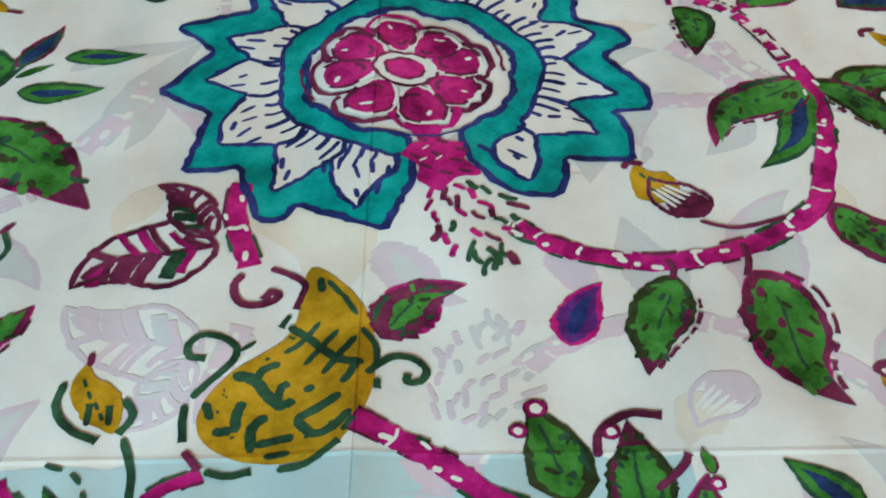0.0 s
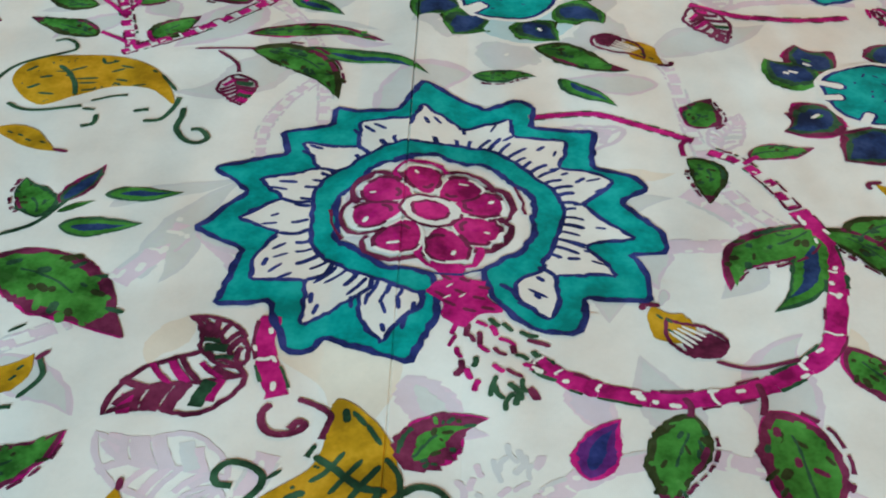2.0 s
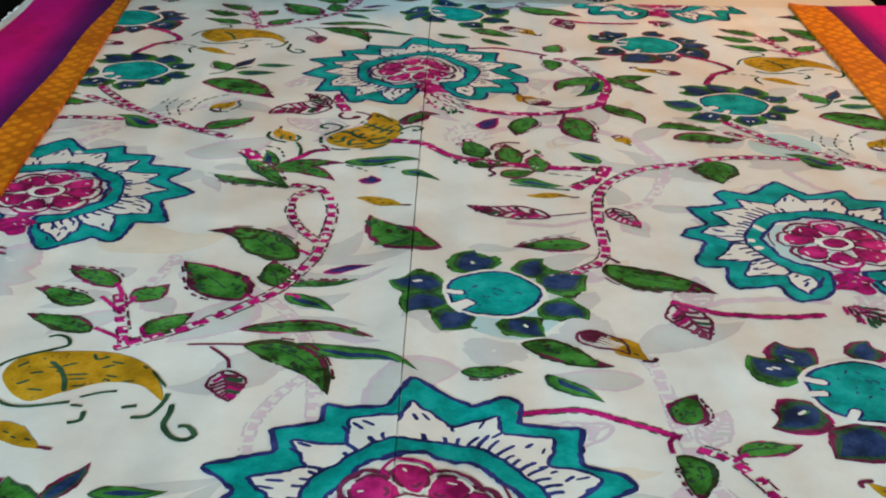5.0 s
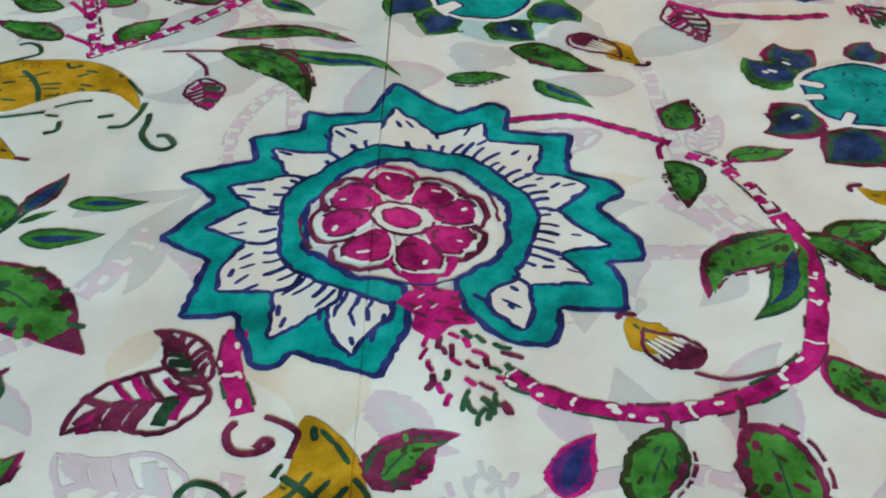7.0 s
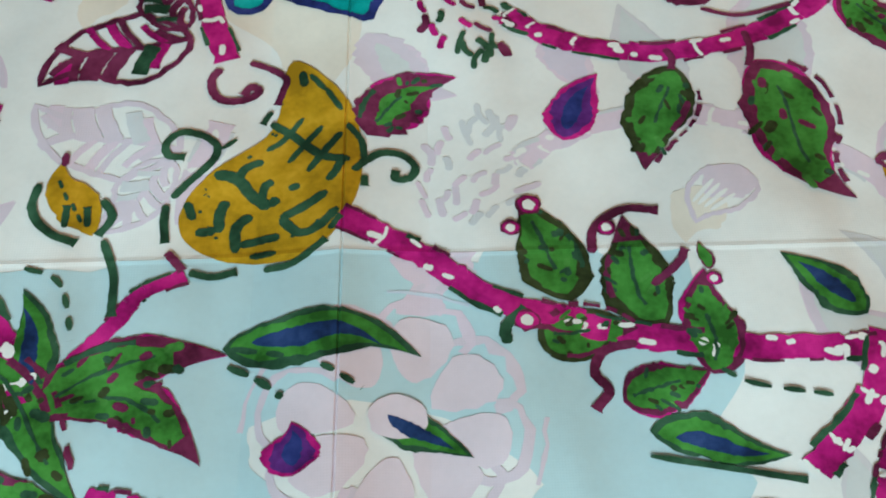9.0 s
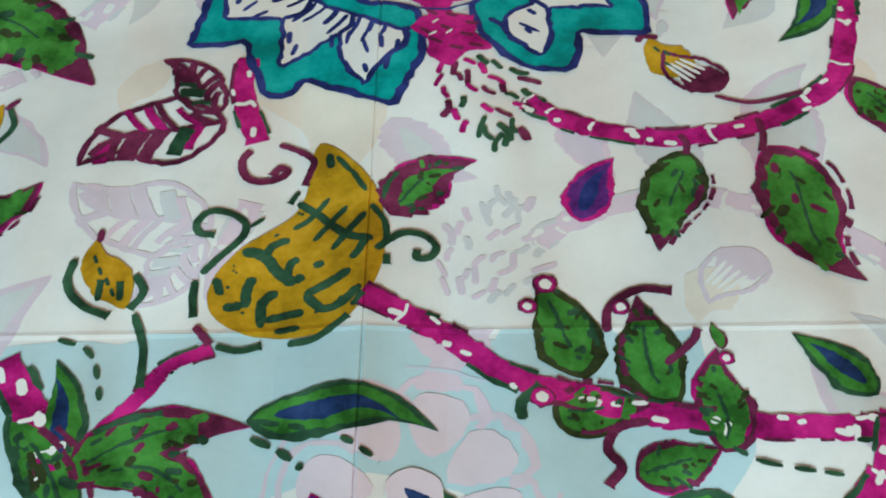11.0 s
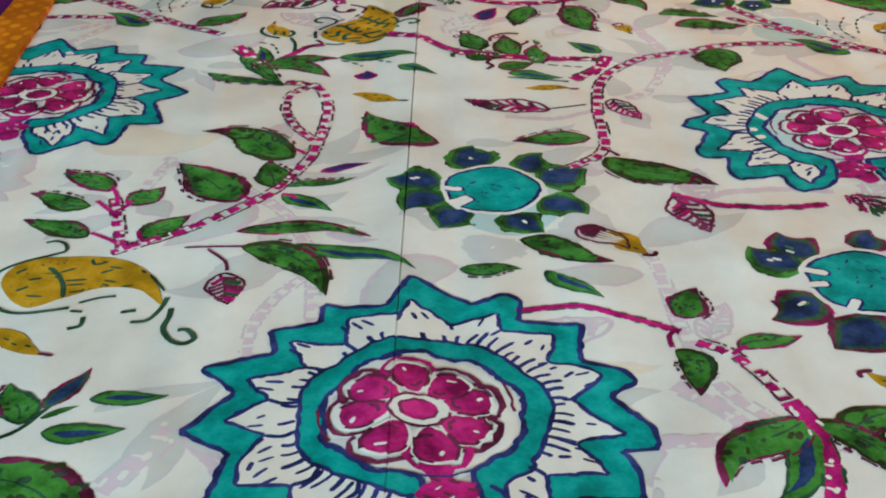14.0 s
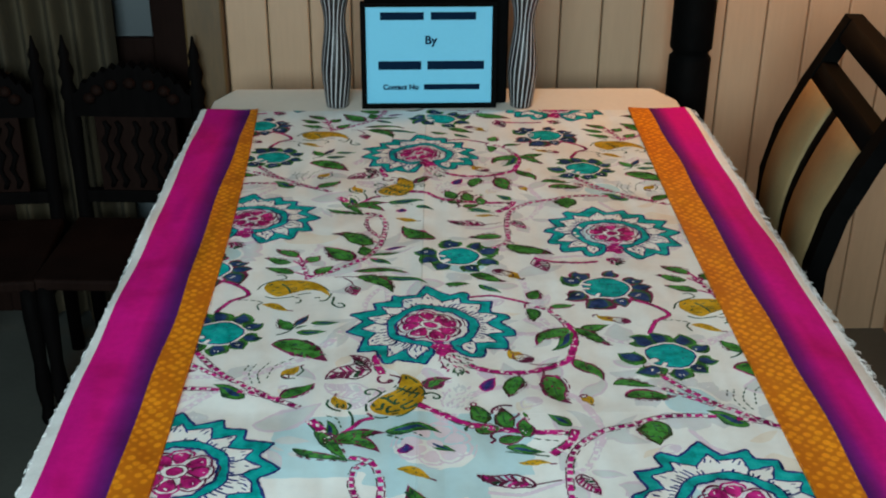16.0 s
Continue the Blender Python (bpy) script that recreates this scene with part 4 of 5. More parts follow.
def ombre(name, x_from, x_to):
    """Purple that runs over into magenta across the band."""
    m = fabric(name, (0.5, 0.5, 0.5), 0.12)
    t = m.node_tree
    b = t.nodes["Principled BSDF"]
    tone = b.inputs["Base Color"].links[0].from_node
    g = t.nodes.new("ShaderNodeNewGeometry")
    sep = t.nodes.new("ShaderNodeSeparateXYZ")
    t.links.new(g.outputs["Position"], sep.inputs[0])
    mr = t.nodes.new("ShaderNodeMapRange")
    mr.inputs["From Min"].default_value, mr.inputs["From Max"].default_value = x_from, x_to
    t.links.new(sep.outputs["X"], mr.inputs["Value"])
    ramp = t.nodes.new("ShaderNodeValToRGB")
    e = ramp.color_ramp.elements
    e[0].position, e[0].color = 0.05, (0.085, 0.010, 0.13, 1)
    e[1].position, e[1].color = 0.46, (0.60, 0.006, 0.22, 1)
    mid = e.new(0.22)
    mid.color = (0.22, 0.008, 0.17, 1)
    t.links.new(mr.outputs[0], ramp.inputs["Fac"])
    mix = t.nodes.new("ShaderNodeMix")
    mix.data_type, mix.blend_type = "RGBA", "MULTIPLY"
    mix.inputs["Factor"].default_value = 1.0
    gain = t.nodes.new("ShaderNodeMix")
    gain.data_type, gain.blend_type = "RGBA", "ADD"
    gain.inputs["Factor"].default_value = 1.0
    t.links.new(tone.outputs["Color"], gain.inputs["A"])
    gain.inputs["B"].default_value = (0.5, 0.5, 0.5, 1)
    t.links.new(ramp.outputs["Color"], mix.inputs["A"])
    t.links.new(gain.outputs["Result"], mix.inputs["B"])
    t.links.new(mix.outputs["Result"], b.inputs["Base Color"])
    return m
M_SELV = fabric("white_selvedge", (0.78, 0.78, 0.78), 0.05)

def border(sign, inner, widths, drift, label):
    thing = tagged(empty("woven_border", (sign * abs(inner), 0.2, TOP)), label, "border")
    rng = np.random.default_rng(5 if sign > 0 else 6)
    yy = np.linspace(Y0, Y1 + 0.004, 90)
    wob = [0.0018 * np.sin(yy * 9 + k * 2 + sign) + 0.0012 * np.sin(yy * 23 + k) for k in range(6)]
    x0 = inner + sign * widths[0]
    m_dye = ombre("purple_to_magenta_weave", x0, x0 + sign * (widths[1] + widths[2]))
    x = inner
    for k, (name, w, m) in enumerate((("orange_band", widths[0], M_ORANGE), ("purple_band", widths[1], m_dye), ("magenta_band", widths[2], m_dye), ("selvedge", widths[3], M_SELV))):
        bm = bmesh.new()
        rows = []
        for j, y in enumerate(yy):
            a, b = x + wob[k][j] * (k > 0), x + sign * w + wob[k + 1][j]
            if k == 0 and y > 0:
                a += drift * (y / 0.8) ** 2
            saw = 0.0022 * (j % 2) if k == 2 else 0.0
            if k == 2:
                a -= sign * saw
            row = []
            for q in np.linspace(0, 1, 5):
                px = a + (b - a) * q
                z = TOP + 0.0026 + 0.0012 * k * 0.2
                if k == 0:
                    z += 0.0022 * math.exp(-((q - 0.06) / 0.12) ** 2)
                if k == 3:
                    z -= 0.003 * q * q
                z += 0.0008 * math.sin(y * 31 + px * 60)
                row.append(bm.verts.new((px, y, z)))
            row.append(bm.verts.new((b, y, TOP - 0.0005 - (0.003 if k == 3 else 0))))
            row.append(bm.verts.new((a, y, TOP - 0.0005)))
            rows.append(row)
        for r0, r1 in zip(rows, rows[1:]):
            for i in range(len(r0)):
                n = (i + 1) % len(r0)
                bm.faces.new((r0[i], r0[n], r1[n], r1[i]) if sign > 0 else (r0[n], r0[i], r1[i], r1[n]))
        bm.faces.new(rows[0][::-1] if sign > 0 else rows[0])
        bm.faces.new(rows[-1] if sign > 0 else rows[-1][::-1])
        under(part(name, bm, m, None), thing)
        x += sign * w
    bm = bmesh.new()
    for i in range(520 if sign > 0 else 160):
        y = rng.uniform(Y0, Y1)
        l = rng.uniform(0.003, 0.012) if sign > 0 else rng.uniform(0.001, 0.004)
        bx = x + 0.0018 * math.sin(y * 9 + 8 + sign)
        z = TOP - 0.002
        d = rng.uniform(-0.6, 0.6) * l
        e = bx + sign * l
        tube(bm, [(bx - sign * 0.003, y, z + 0.004), ((bx + e) / 2, y + d * 0.4, z + rng.uniform(0, 0.004)), (e, y + d, z - rng.uniform(0, 0.006))], 0.0005, 3)
    f = under(part("fringe", bm, M_SELV, None, "frayed white threads"), thing)
    f["kind"] = "stuff"

border(-1, -0.304, (0.042, 0.017, 0.067, 0.014), -0.022, "orange brocade, purple and magenta woven border strip along the cloth's hem")
border(1, 0.402, (0.056, 0.018, 0.054, 0.015), 0.012, "orange brocade, purple and magenta woven border with a frayed white edge")

# ---------------------------------------------------------------- table
M_TOP = mat("cream_table_top", (0.74, 0.69, 0.62), 0.35, vary=0.05, scale=6, fine=90, bump=0.05)
# wood colour lowered to near black so the chairs' dim corner stays dark
M_BLACKWOOD = mat("near_black_wood", (0.0025, 0.002, 0.002), 0.65, vary=0.35, scale=20, fine=120, bump=0.2, stretch=(1, 1, 0.15), spec=0.015)
table = tagged(empty("dining_table", (0.05, 0.2, 0)), "long dining table with a cream top and dark legs", "table")
TX0, TX1, TY0, TY1 = -0.428, 0.528, -0.64, 1.005
bm = bmesh.new()
ch = 0.06
foot = [(TX0, TY0), (TX1, TY0), (TX1, TY1 - ch * 1.3), (TX1 - ch * 0.6, TY1), (TX0 + ch * 0.6, TY1), (TX0, TY1 - ch * 1.3)]
lo = [bm.verts.new((x, y, 0.715)) for x, y in foot]
hi = [bm.verts.new((x, y, 0.7535)) for x, y in foot]
bm.faces.new(hi)
bm.faces.new(lo[::-1])
for i in range(6):
    bm.faces.new((lo[i], lo[(i + 1) % 6], hi[(i + 1) % 6], hi[i]))
bmesh.ops.bevel(bm, geom=bm.edges[:], offset=0.004, segments=2, affect="EDGES", profile=0.5)
under(part("table_top", bm, M_TOP, None), table)
for x0, y0, x1, y1 in ((TX0 + 0.06, TY0 + 0.06, TX1 - 0.06, TY0 + 0.085), (TX0 + 0.06, TY1 - 0.115, TX1 - 0.06, TY1 - 0.09), (TX0 + 0.06, TY0 + 0.085, TX0 + 0.085, TY1 - 0.115), (TX1 - 0.085, TY0 + 0.085, TX1 - 0.06, TY1 - 0.115)):
    under(part("apron", box_bm(x0, y0, 0.62, x1, y1, 0.713, bevel=0.003), M_BLACKWOOD, None), table)
for x in (TX0 + 0.10, TX1 - 0.10):
    for y in (TY0 + 0.10, TY1 - 0.13):
        bm = bmesh.new()
        lathe(bm, [(0.03, 0), (0.034, 0.02), (0.028, 0.06), (0.034, 0.3), (0.042, 0.5), (0.034, 0.54), (0.044, 0.57), (0.044, 0.711)], 20, (x, y, 0))
        under(part("leg", bm, M_BLACKWOOD, None), table)

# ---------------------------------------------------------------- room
# the floor's shade is put into its low base colour
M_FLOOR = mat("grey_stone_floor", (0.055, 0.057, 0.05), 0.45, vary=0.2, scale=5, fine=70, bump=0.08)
# cream boards tinted tan, some of the lamp's warm light put into the paint
M_PLANK = mat("warm_tinted_cream_boards", (0.36, 0.225, 0.135), 0.5, vary=0.08, scale=9, fine=120, bump=0.12, stretch=(1, 1, 0.12))
M_GAP = mat("dark_board_joint", (0.24, 0.15, 0.09), 0.9, vary=0.2)
# dark plaster for the unseen walls and ceiling, to hold down bounced light
M_PLASTER = mat("low_bounce_plaster", (0.10, 0.095, 0.088), 0.8, vary=0.08, scale=3, fine=60)
# brown wood lowered in colour, part of the corner's shade is in it
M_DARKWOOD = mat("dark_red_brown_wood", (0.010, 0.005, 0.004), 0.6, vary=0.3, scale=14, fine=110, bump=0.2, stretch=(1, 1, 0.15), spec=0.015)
WALL_Y, WALL_X = 1.27, 1.22
def structure(name, bm, m, label, cat):
    return tagged(part(name, bm, m, None), label, cat, kind="structure")
structure("floor", box_bm(-3.0, -3.4, -0.1, 1.5, 2.8, 0.0), M_FLOOR, "grey polished stone floor, shade put into its dark colour", "floor")
structure("ceiling", box_bm(-3.0, -3.4, 2.7, 1.5, 2.8, 2.8), M_PLASTER, "unseen plaster ceiling, dark to hold down bounced light", "ceiling")
structure("wall_west", box_bm(-3.1, -3.4, 0, -2.9, 2.8, 2.7), M_PLASTER, "plain unseen wall, dark to hold down bounced light", "wall")
structure("wall_north", box_bm(-2.9, 2.6, 0, -0.5, 2.8, 2.7), M_PLASTER, "unseen wall behind the glazed screen, shade in its dark colour", "wall")
back = structure("wall_back", box_bm(-0.500, WALL_Y + 0.02, 0, WALL_X + 0.28, WALL_Y + 0.2, 2.7), M_GAP, "wall clad with cream vertical boards", "wall")
side = structure("wall_side", box_bm(WALL_X + 0.02, -3.2, 0, WALL_X + 0.2, WALL_Y + 0.02, 2.7), M_GAP, "side wall clad with warm-lit vertical boards", "wall")
# unseen south wall with the window opening
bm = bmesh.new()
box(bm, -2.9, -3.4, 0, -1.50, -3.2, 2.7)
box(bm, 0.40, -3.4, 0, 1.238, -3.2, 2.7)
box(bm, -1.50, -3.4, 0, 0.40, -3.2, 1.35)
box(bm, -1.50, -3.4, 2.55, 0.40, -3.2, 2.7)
structure("wall_south", bm, M_PLASTER, "plain unseen wall with a window opening, dark against bounced light", "wall")

def board_mesh(w, h):
    bm = bmesh.new()
    box(bm, -w / 2 + 0.0012, -0.02, 0, w / 2 - 0.0012, 0.0, h)
    bmesh.ops.bevel(bm, geom=[e for e in bm.edges if abs(e.verts[0].co.z - e.verts[1].co.z) > 1 and e.verts[0].co.y < -0.01], offset=0.004, segments=2, affect="EDGES", profile=0.5)
    me = bpy.data.meshes.new("wall_board")
    bm.to_mesh(me)
    bm.free()
    me.materials.append(M_PLANK)
    return me
BW = 0.096
bmesh_board = board_mesh(BW, 2.7)
for i in range(18):
    ob = new("wall_board", bmesh_board)
    ob.parent = back
    ob.location = (-0.445 + BW * (i + 0.5), WALL_Y + 0.02, 0)
for i in range(46):
    ob = new("wall_board", bmesh_board)
    ob.parent = side
    ob.rotation_euler = (0, 0, radians(-90))
    ob.location = (WALL_X + 0.02, WALL_Y - 0.001 - BW * (i + 0.5), 0)

# corner post and the glazed screen beside the boards
trim = structure("trim", box_bm(-0.535, WALL_Y - 0.03, 0, -0.447, WALL_Y + 0.019, 2.7, bevel=0.006), mat("brown_varnished_trim", (0.09, 0.05, 0.018), 0.4, vary=0.25, scale=10, bump=0.15, stretch=(1, 1, 0.15)), "brown varnished corner trim", "trim")
M_PANE = bpy.data.materials.new("shaded_frosted_pane")
M_PANE.use_nodes = True
_b = M_PANE.node_tree.nodes["Principled BSDF"]
# pale glass coloured dark, with the corner's shade put into the colour
_b.inputs["Base Color"].default_value = (0.05, 0.06, 0.065, 1)
_b.inputs["Roughness"].default_value = 0.35
_t = M_PANE.node_tree.nodes.new("ShaderNodeTexNoise")
_t.inputs["Scale"].default_value = 60
_bp = M_PANE.node_tree.nodes.new("ShaderNodeBump")
_bp.inputs["Strength"].default_value = 0.3
_bp.inputs["Distance"].default_value = 0.002
M_PANE.node_tree.links.new(_t.outputs["Fac"], _bp.inputs["Height"])
M_PANE.node_tree.links.new(_bp.outputs["Normal"], _b.inputs["Normal"])
screen = tagged(empty("door_1", (-1.5, 1.42, 0)), "dark wooden glazed door screen with frosted panes", "door", kind="structure")
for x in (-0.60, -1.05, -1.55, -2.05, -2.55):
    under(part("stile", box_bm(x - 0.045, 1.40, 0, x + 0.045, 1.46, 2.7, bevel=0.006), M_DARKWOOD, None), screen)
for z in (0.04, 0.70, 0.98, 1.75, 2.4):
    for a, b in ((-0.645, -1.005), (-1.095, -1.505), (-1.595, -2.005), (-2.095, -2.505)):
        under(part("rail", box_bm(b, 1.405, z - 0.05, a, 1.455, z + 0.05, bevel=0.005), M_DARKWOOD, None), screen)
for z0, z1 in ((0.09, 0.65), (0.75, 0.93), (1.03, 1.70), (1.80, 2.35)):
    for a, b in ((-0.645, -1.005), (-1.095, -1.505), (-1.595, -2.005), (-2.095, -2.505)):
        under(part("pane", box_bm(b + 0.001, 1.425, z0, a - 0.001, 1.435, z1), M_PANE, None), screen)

# brown-gold cloth darkened, shade of the corner put into its colour
M_DRAPE = mat("shaded_brown_gold_drapery", (0.030, 0.020, 0.007), 0.85, vary=0.45, scale=5, fine=200, bump=0.2, stretch=(1, 1, 0.2))
def curtain(x0, x1, y, z0, z1, folds, label, lean=0.0):
    bm = bmesh.new()
    n, m = 64, 8
    front, rear = [], []
    for j in range(m + 1):
        v = j / m
        z = z0 + (z1 - z0) * v
        row, row2 = [], []
        for i in range(n + 1):
            u = i / n
            x = x0 + (x1 - x0) * u + lean * (1 - v)
            yy = y + 0.028 * math.sin(u * folds * 2 * math.pi + 0.4 * math.sin(v * 3)) * (0.7 + 0.3 * (1 - v))
            row.append(bm.verts.new((x, yy, z)))
            row2.append(bm.verts.new((x, yy + 0.004, z)))
        front.append(row)
        rear.append(row2)
    for j in range(m):
        for i in range(n):
            bm.faces.new((front[j][i], front[j][i + 1], front[j + 1][i + 1], front[j + 1][i])).smooth = True
            bm.faces.new((rear[j][i + 1], rear[j][i], rear[j + 1][i], rear[j + 1][i + 1])).smooth = True
    return tagged(part("curtain", bm, M_DRAPE, None), label, "curtain", group="curtains of the glazed screen")
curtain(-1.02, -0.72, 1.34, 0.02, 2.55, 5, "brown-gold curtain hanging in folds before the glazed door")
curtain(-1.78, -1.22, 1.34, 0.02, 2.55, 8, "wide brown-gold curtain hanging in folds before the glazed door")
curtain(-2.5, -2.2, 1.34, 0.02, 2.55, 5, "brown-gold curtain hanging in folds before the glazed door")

# ---------------------------------------------------------------- carved chairs by the screen
def carved_chair(at, turn):
    ch = tagged(empty("carved_chair", (0, 0, 0)), "black carved high-backed wooden chair with turned finials", "chair", group="carved chairs along the screen")
    w, d = 0.40, 0.40
    for sx in (-1, 1):
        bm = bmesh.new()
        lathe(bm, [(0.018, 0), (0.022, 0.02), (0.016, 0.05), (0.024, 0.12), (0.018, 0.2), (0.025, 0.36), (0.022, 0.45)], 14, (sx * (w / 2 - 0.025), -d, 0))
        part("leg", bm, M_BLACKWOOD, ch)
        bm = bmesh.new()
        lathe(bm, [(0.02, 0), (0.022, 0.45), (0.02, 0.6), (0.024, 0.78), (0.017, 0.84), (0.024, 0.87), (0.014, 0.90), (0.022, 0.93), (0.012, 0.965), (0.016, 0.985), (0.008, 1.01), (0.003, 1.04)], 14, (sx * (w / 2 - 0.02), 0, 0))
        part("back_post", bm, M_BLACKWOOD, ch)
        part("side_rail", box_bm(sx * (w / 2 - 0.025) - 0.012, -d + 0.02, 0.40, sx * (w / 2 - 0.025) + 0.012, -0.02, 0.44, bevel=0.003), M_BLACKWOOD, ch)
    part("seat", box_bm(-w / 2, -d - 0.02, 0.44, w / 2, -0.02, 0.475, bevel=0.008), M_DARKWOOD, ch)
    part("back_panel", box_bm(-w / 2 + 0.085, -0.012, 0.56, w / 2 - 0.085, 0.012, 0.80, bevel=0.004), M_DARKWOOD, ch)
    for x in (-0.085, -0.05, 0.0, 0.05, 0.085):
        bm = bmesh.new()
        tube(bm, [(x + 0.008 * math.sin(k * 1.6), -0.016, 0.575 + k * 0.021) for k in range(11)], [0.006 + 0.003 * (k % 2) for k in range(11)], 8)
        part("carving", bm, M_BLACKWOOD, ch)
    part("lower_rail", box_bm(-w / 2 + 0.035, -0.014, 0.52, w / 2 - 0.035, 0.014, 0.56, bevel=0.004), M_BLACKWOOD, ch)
    bm = bmesh.new()
    prof = [(-w / 2 + 0.035 + (w - 0.07) * k / 24, 0.86 + 0.095 * math.sin(math.pi * k / 24) ** 0.7 + 0.008 * math.cos(k * math.pi)) for k in range(25)]
    fr = [bm.verts.new((x, -0.018, z)) for x, z in prof]
    ba = [bm.verts.new((x, 0.018, z)) for x, z in prof]
    fl = [bm.verts.new((x, -0.018, 0.80)) for x, z in prof]
    bl = [bm.verts.new((x, 0.018, 0.80)) for x, z in prof]
    for k in range(24):
        bm.faces.new((fl[k], fl[k + 1], fr[k + 1], fr[k]))
        bm.faces.new((bl[k + 1], bl[k], ba[k], ba[k + 1]))
        bm.faces.new((fr[k], fr[k + 1], ba[k + 1], ba[k]))
        bm.faces.new((fl[k + 1], fl[k], bl[k], bl[k + 1]))
    bm.faces.new((fl[0], fr[0], ba[0], bl[0]))
    bm.faces.new((fr[-1], fl[-1], bl[-1], ba[-1]))
    crest = part("crest", bm, M_BLACKWOOD, ch)
    for k in range(7):
        bm = bmesh.new()
        a = math.pi * (k + 0.5) / 7
        lathe(bm, [(0.003, 0), (0.016, 0.003), (0.018, 0.010), (0.008, 0.018), (0.002, 0.02)], 12)
        o = part("rosette", bm, M_DARKWOOD, crest)
        o.matrix_local = pose(-0.12 * math.cos(a), -0.017, 0.845 + 0.06 * math.sin(a), 90, 0, 0)
    ch.matrix_world = pose(at[0], at[1], 0, 0, 0, turn) @ Matrix.Diagonal((0.82, 0.82, 0.78, 1))
    return ch
c1 = carved_chair((-1.02, 1.20), 4)
c2 = copy_thing(c1, pose(-0.66, 1.21, 0, 0, 0, -3))

# ---------------------------------------------------------------- upholstered dining chair at the table's side
M_TAN = mat("tan_upholstery", (0.22, 0.145, 0.062), 0.75, vary=0.12, scale=16, fine=260, bump=0.2)
M_BLACK = mat("black_lacquer", (0.002, 0.002, 0.002), 0.6, vary=0.3, scale=30, bump=0.08, spec=0.015)
def dining_chair(m):
    ch = tagged(empty("dining_chair"), "black-framed dining chair with curved tan upholstered back panels", "chair")
    def rake(z):
        u = max(0.0, (z - 0.45) / 0.6)
        return 0.05 * u + 0.055 * math.sin(u * math.pi * 1.15) * -1 + 0.02 * u * u
    zs = [0.0, 0.2, 0.42, 0.5, 0.6, 0.7, 0.8, 0.9, 1.0, 1.04]
    for y in (-0.215, 0.215):
        bm = bmesh.new()
        rows = []
        for z in zs:
            x = rake(z) - (0.05 * (0.42 - z) / 0.42 if z < 0.42 else 0) * -1
            rows.append([bm.verts.new((x + a, y + b, z)) for a, b in ((-0.016, -0.02), (0.016, -0.02), (0.016, 0.02), (-0.016, 0.02))])
        for a, b in zip(rows, rows[1:]):
            for k in range(4):
                bm.faces.new((a[k], a[(k + 1) % 4], b[(k + 1) % 4], b[k]))
        bm.faces.new(rows[0][::-1])
        bm.faces.new(rows[-1])
        part("back_post", bm, M_BLACK, ch)
        part("front_leg", box_bm(-0.46, y - 0.02, 0, -0.42, y + 0.02, 0.42, bevel=0.004), M_BLACK, ch)
    def slab(name, y0, y1, z0, z1, th, m, n=10):
        bm = bmesh.new()
        rows = []
        for k in range(n + 1):
            z = z0 + (z1 - z0) * k / n
            x = rake(z)
            rows.append([bm.verts.new((x + a, y, z)) for a, y in ((-th, y0 + 0.006), (-th * 0.6, y0), (th * 0.6, y0), (th, y0 + 0.006), (th, y1 - 0.006), (th * 0.6, y1), (-th * 0.6, y1), (-th, y1 - 0.006))])
        for a, b in zip(rows, rows[1:]):
            for k in range(8):
                bm.faces.new((a[k], a[(k + 1) % 8], b[(k + 1) % 8], b[k])).smooth = True
        bm.faces.new(rows[0][::-1])
        bm.faces.new(rows[-1])
        return part(name, bm, m, ch)
    slab("top_rail", -0.195, 0.195, 1.0, 1.04, 0.015, M_BLACK, 2)
    slab("mid_rail", -0.195, 0.195, 0.915, 0.95, 0.014, M_BLACK, 2)
    slab("low_rail", -0.195, 0.195, 0.50, 0.54, 0.014, M_BLACK, 2)
    slab("splat", -0.022, 0.022, 0.54, 0.915, 0.012, M_BLACK)
    slab("back_pad", -0.193, -0.024, 0.54, 0.915, 0.017, M_TAN)
    slab("back_pad", 0.024, 0.193, 0.54, 0.915, 0.017, M_TAN)
    part("seat_frame", box_bm(-0.47, -0.235, 0.40, -0.018, 0.235, 0.44, bevel=0.005), M_BLACK, ch)
    part("seat_pad", box_bm(-0.46, -0.225, 0.44, -0.03, 0.225, 0.485, bevel=0.018), M_TAN, ch)
    ch.matrix_world = m
    return ch
dining_chair(pose(0.705, 0.575, 0, 0, 0, -6) @ Matrix.Diagonal((1, 1, 0.93, 1)))

# ---------------------------------------------------------------- turned post
post = tagged(empty("coat_stand", (0.600, 1.14, 0)), "tall black turned wooden stand by the boarded wall", "stand")
bm = bmesh.new()
prof = [(0.04, 0.03)]
for k in range(8):
    z = 0.06 + k * 0.25
    prof += [(0.047, z), (0.047, z + 0.22), (0.040, z + 0.228), (0.040, z + 0.236), (0.047, z + 0.244)]
lathe(bm, prof + [(0.02, 2.07), (0.004, 2.1)], 16, (0.600, 1.14, 0))
under(part("pole", bm, M_BLACK, None), post)
bm = bmesh.new()
lathe(bm, [(0.10, 0), (0.10, 0.012), (0.06, 0.03), (0.034, 0.05)], 24, (0.600, 1.14, 0))
under(part("base", bm, M_BLACK, None), post)

# ---------------------------------------------------------------- sconce on the boarded wall, the warm lamp
M_BRASS = mat("aged_brass", (0.45, 0.30, 0.12), 0.35, 1.0, vary=0.15)
sc = tagged(empty("wall_lamp", (SCONCE[0], 1.269, SCONCE[2])), "aged brass wall lamp arm with a socket on the boards", "lamp")
bm = bmesh.new()
tube(bm, [(SCONCE[0], 1.255, SCONCE[2] - 0.12), (SCONCE[0], 1.14, SCONCE[2] - 0.14), (SCONCE[0], SCONCE[1], SCONCE[2] - 0.08)], 0.008)
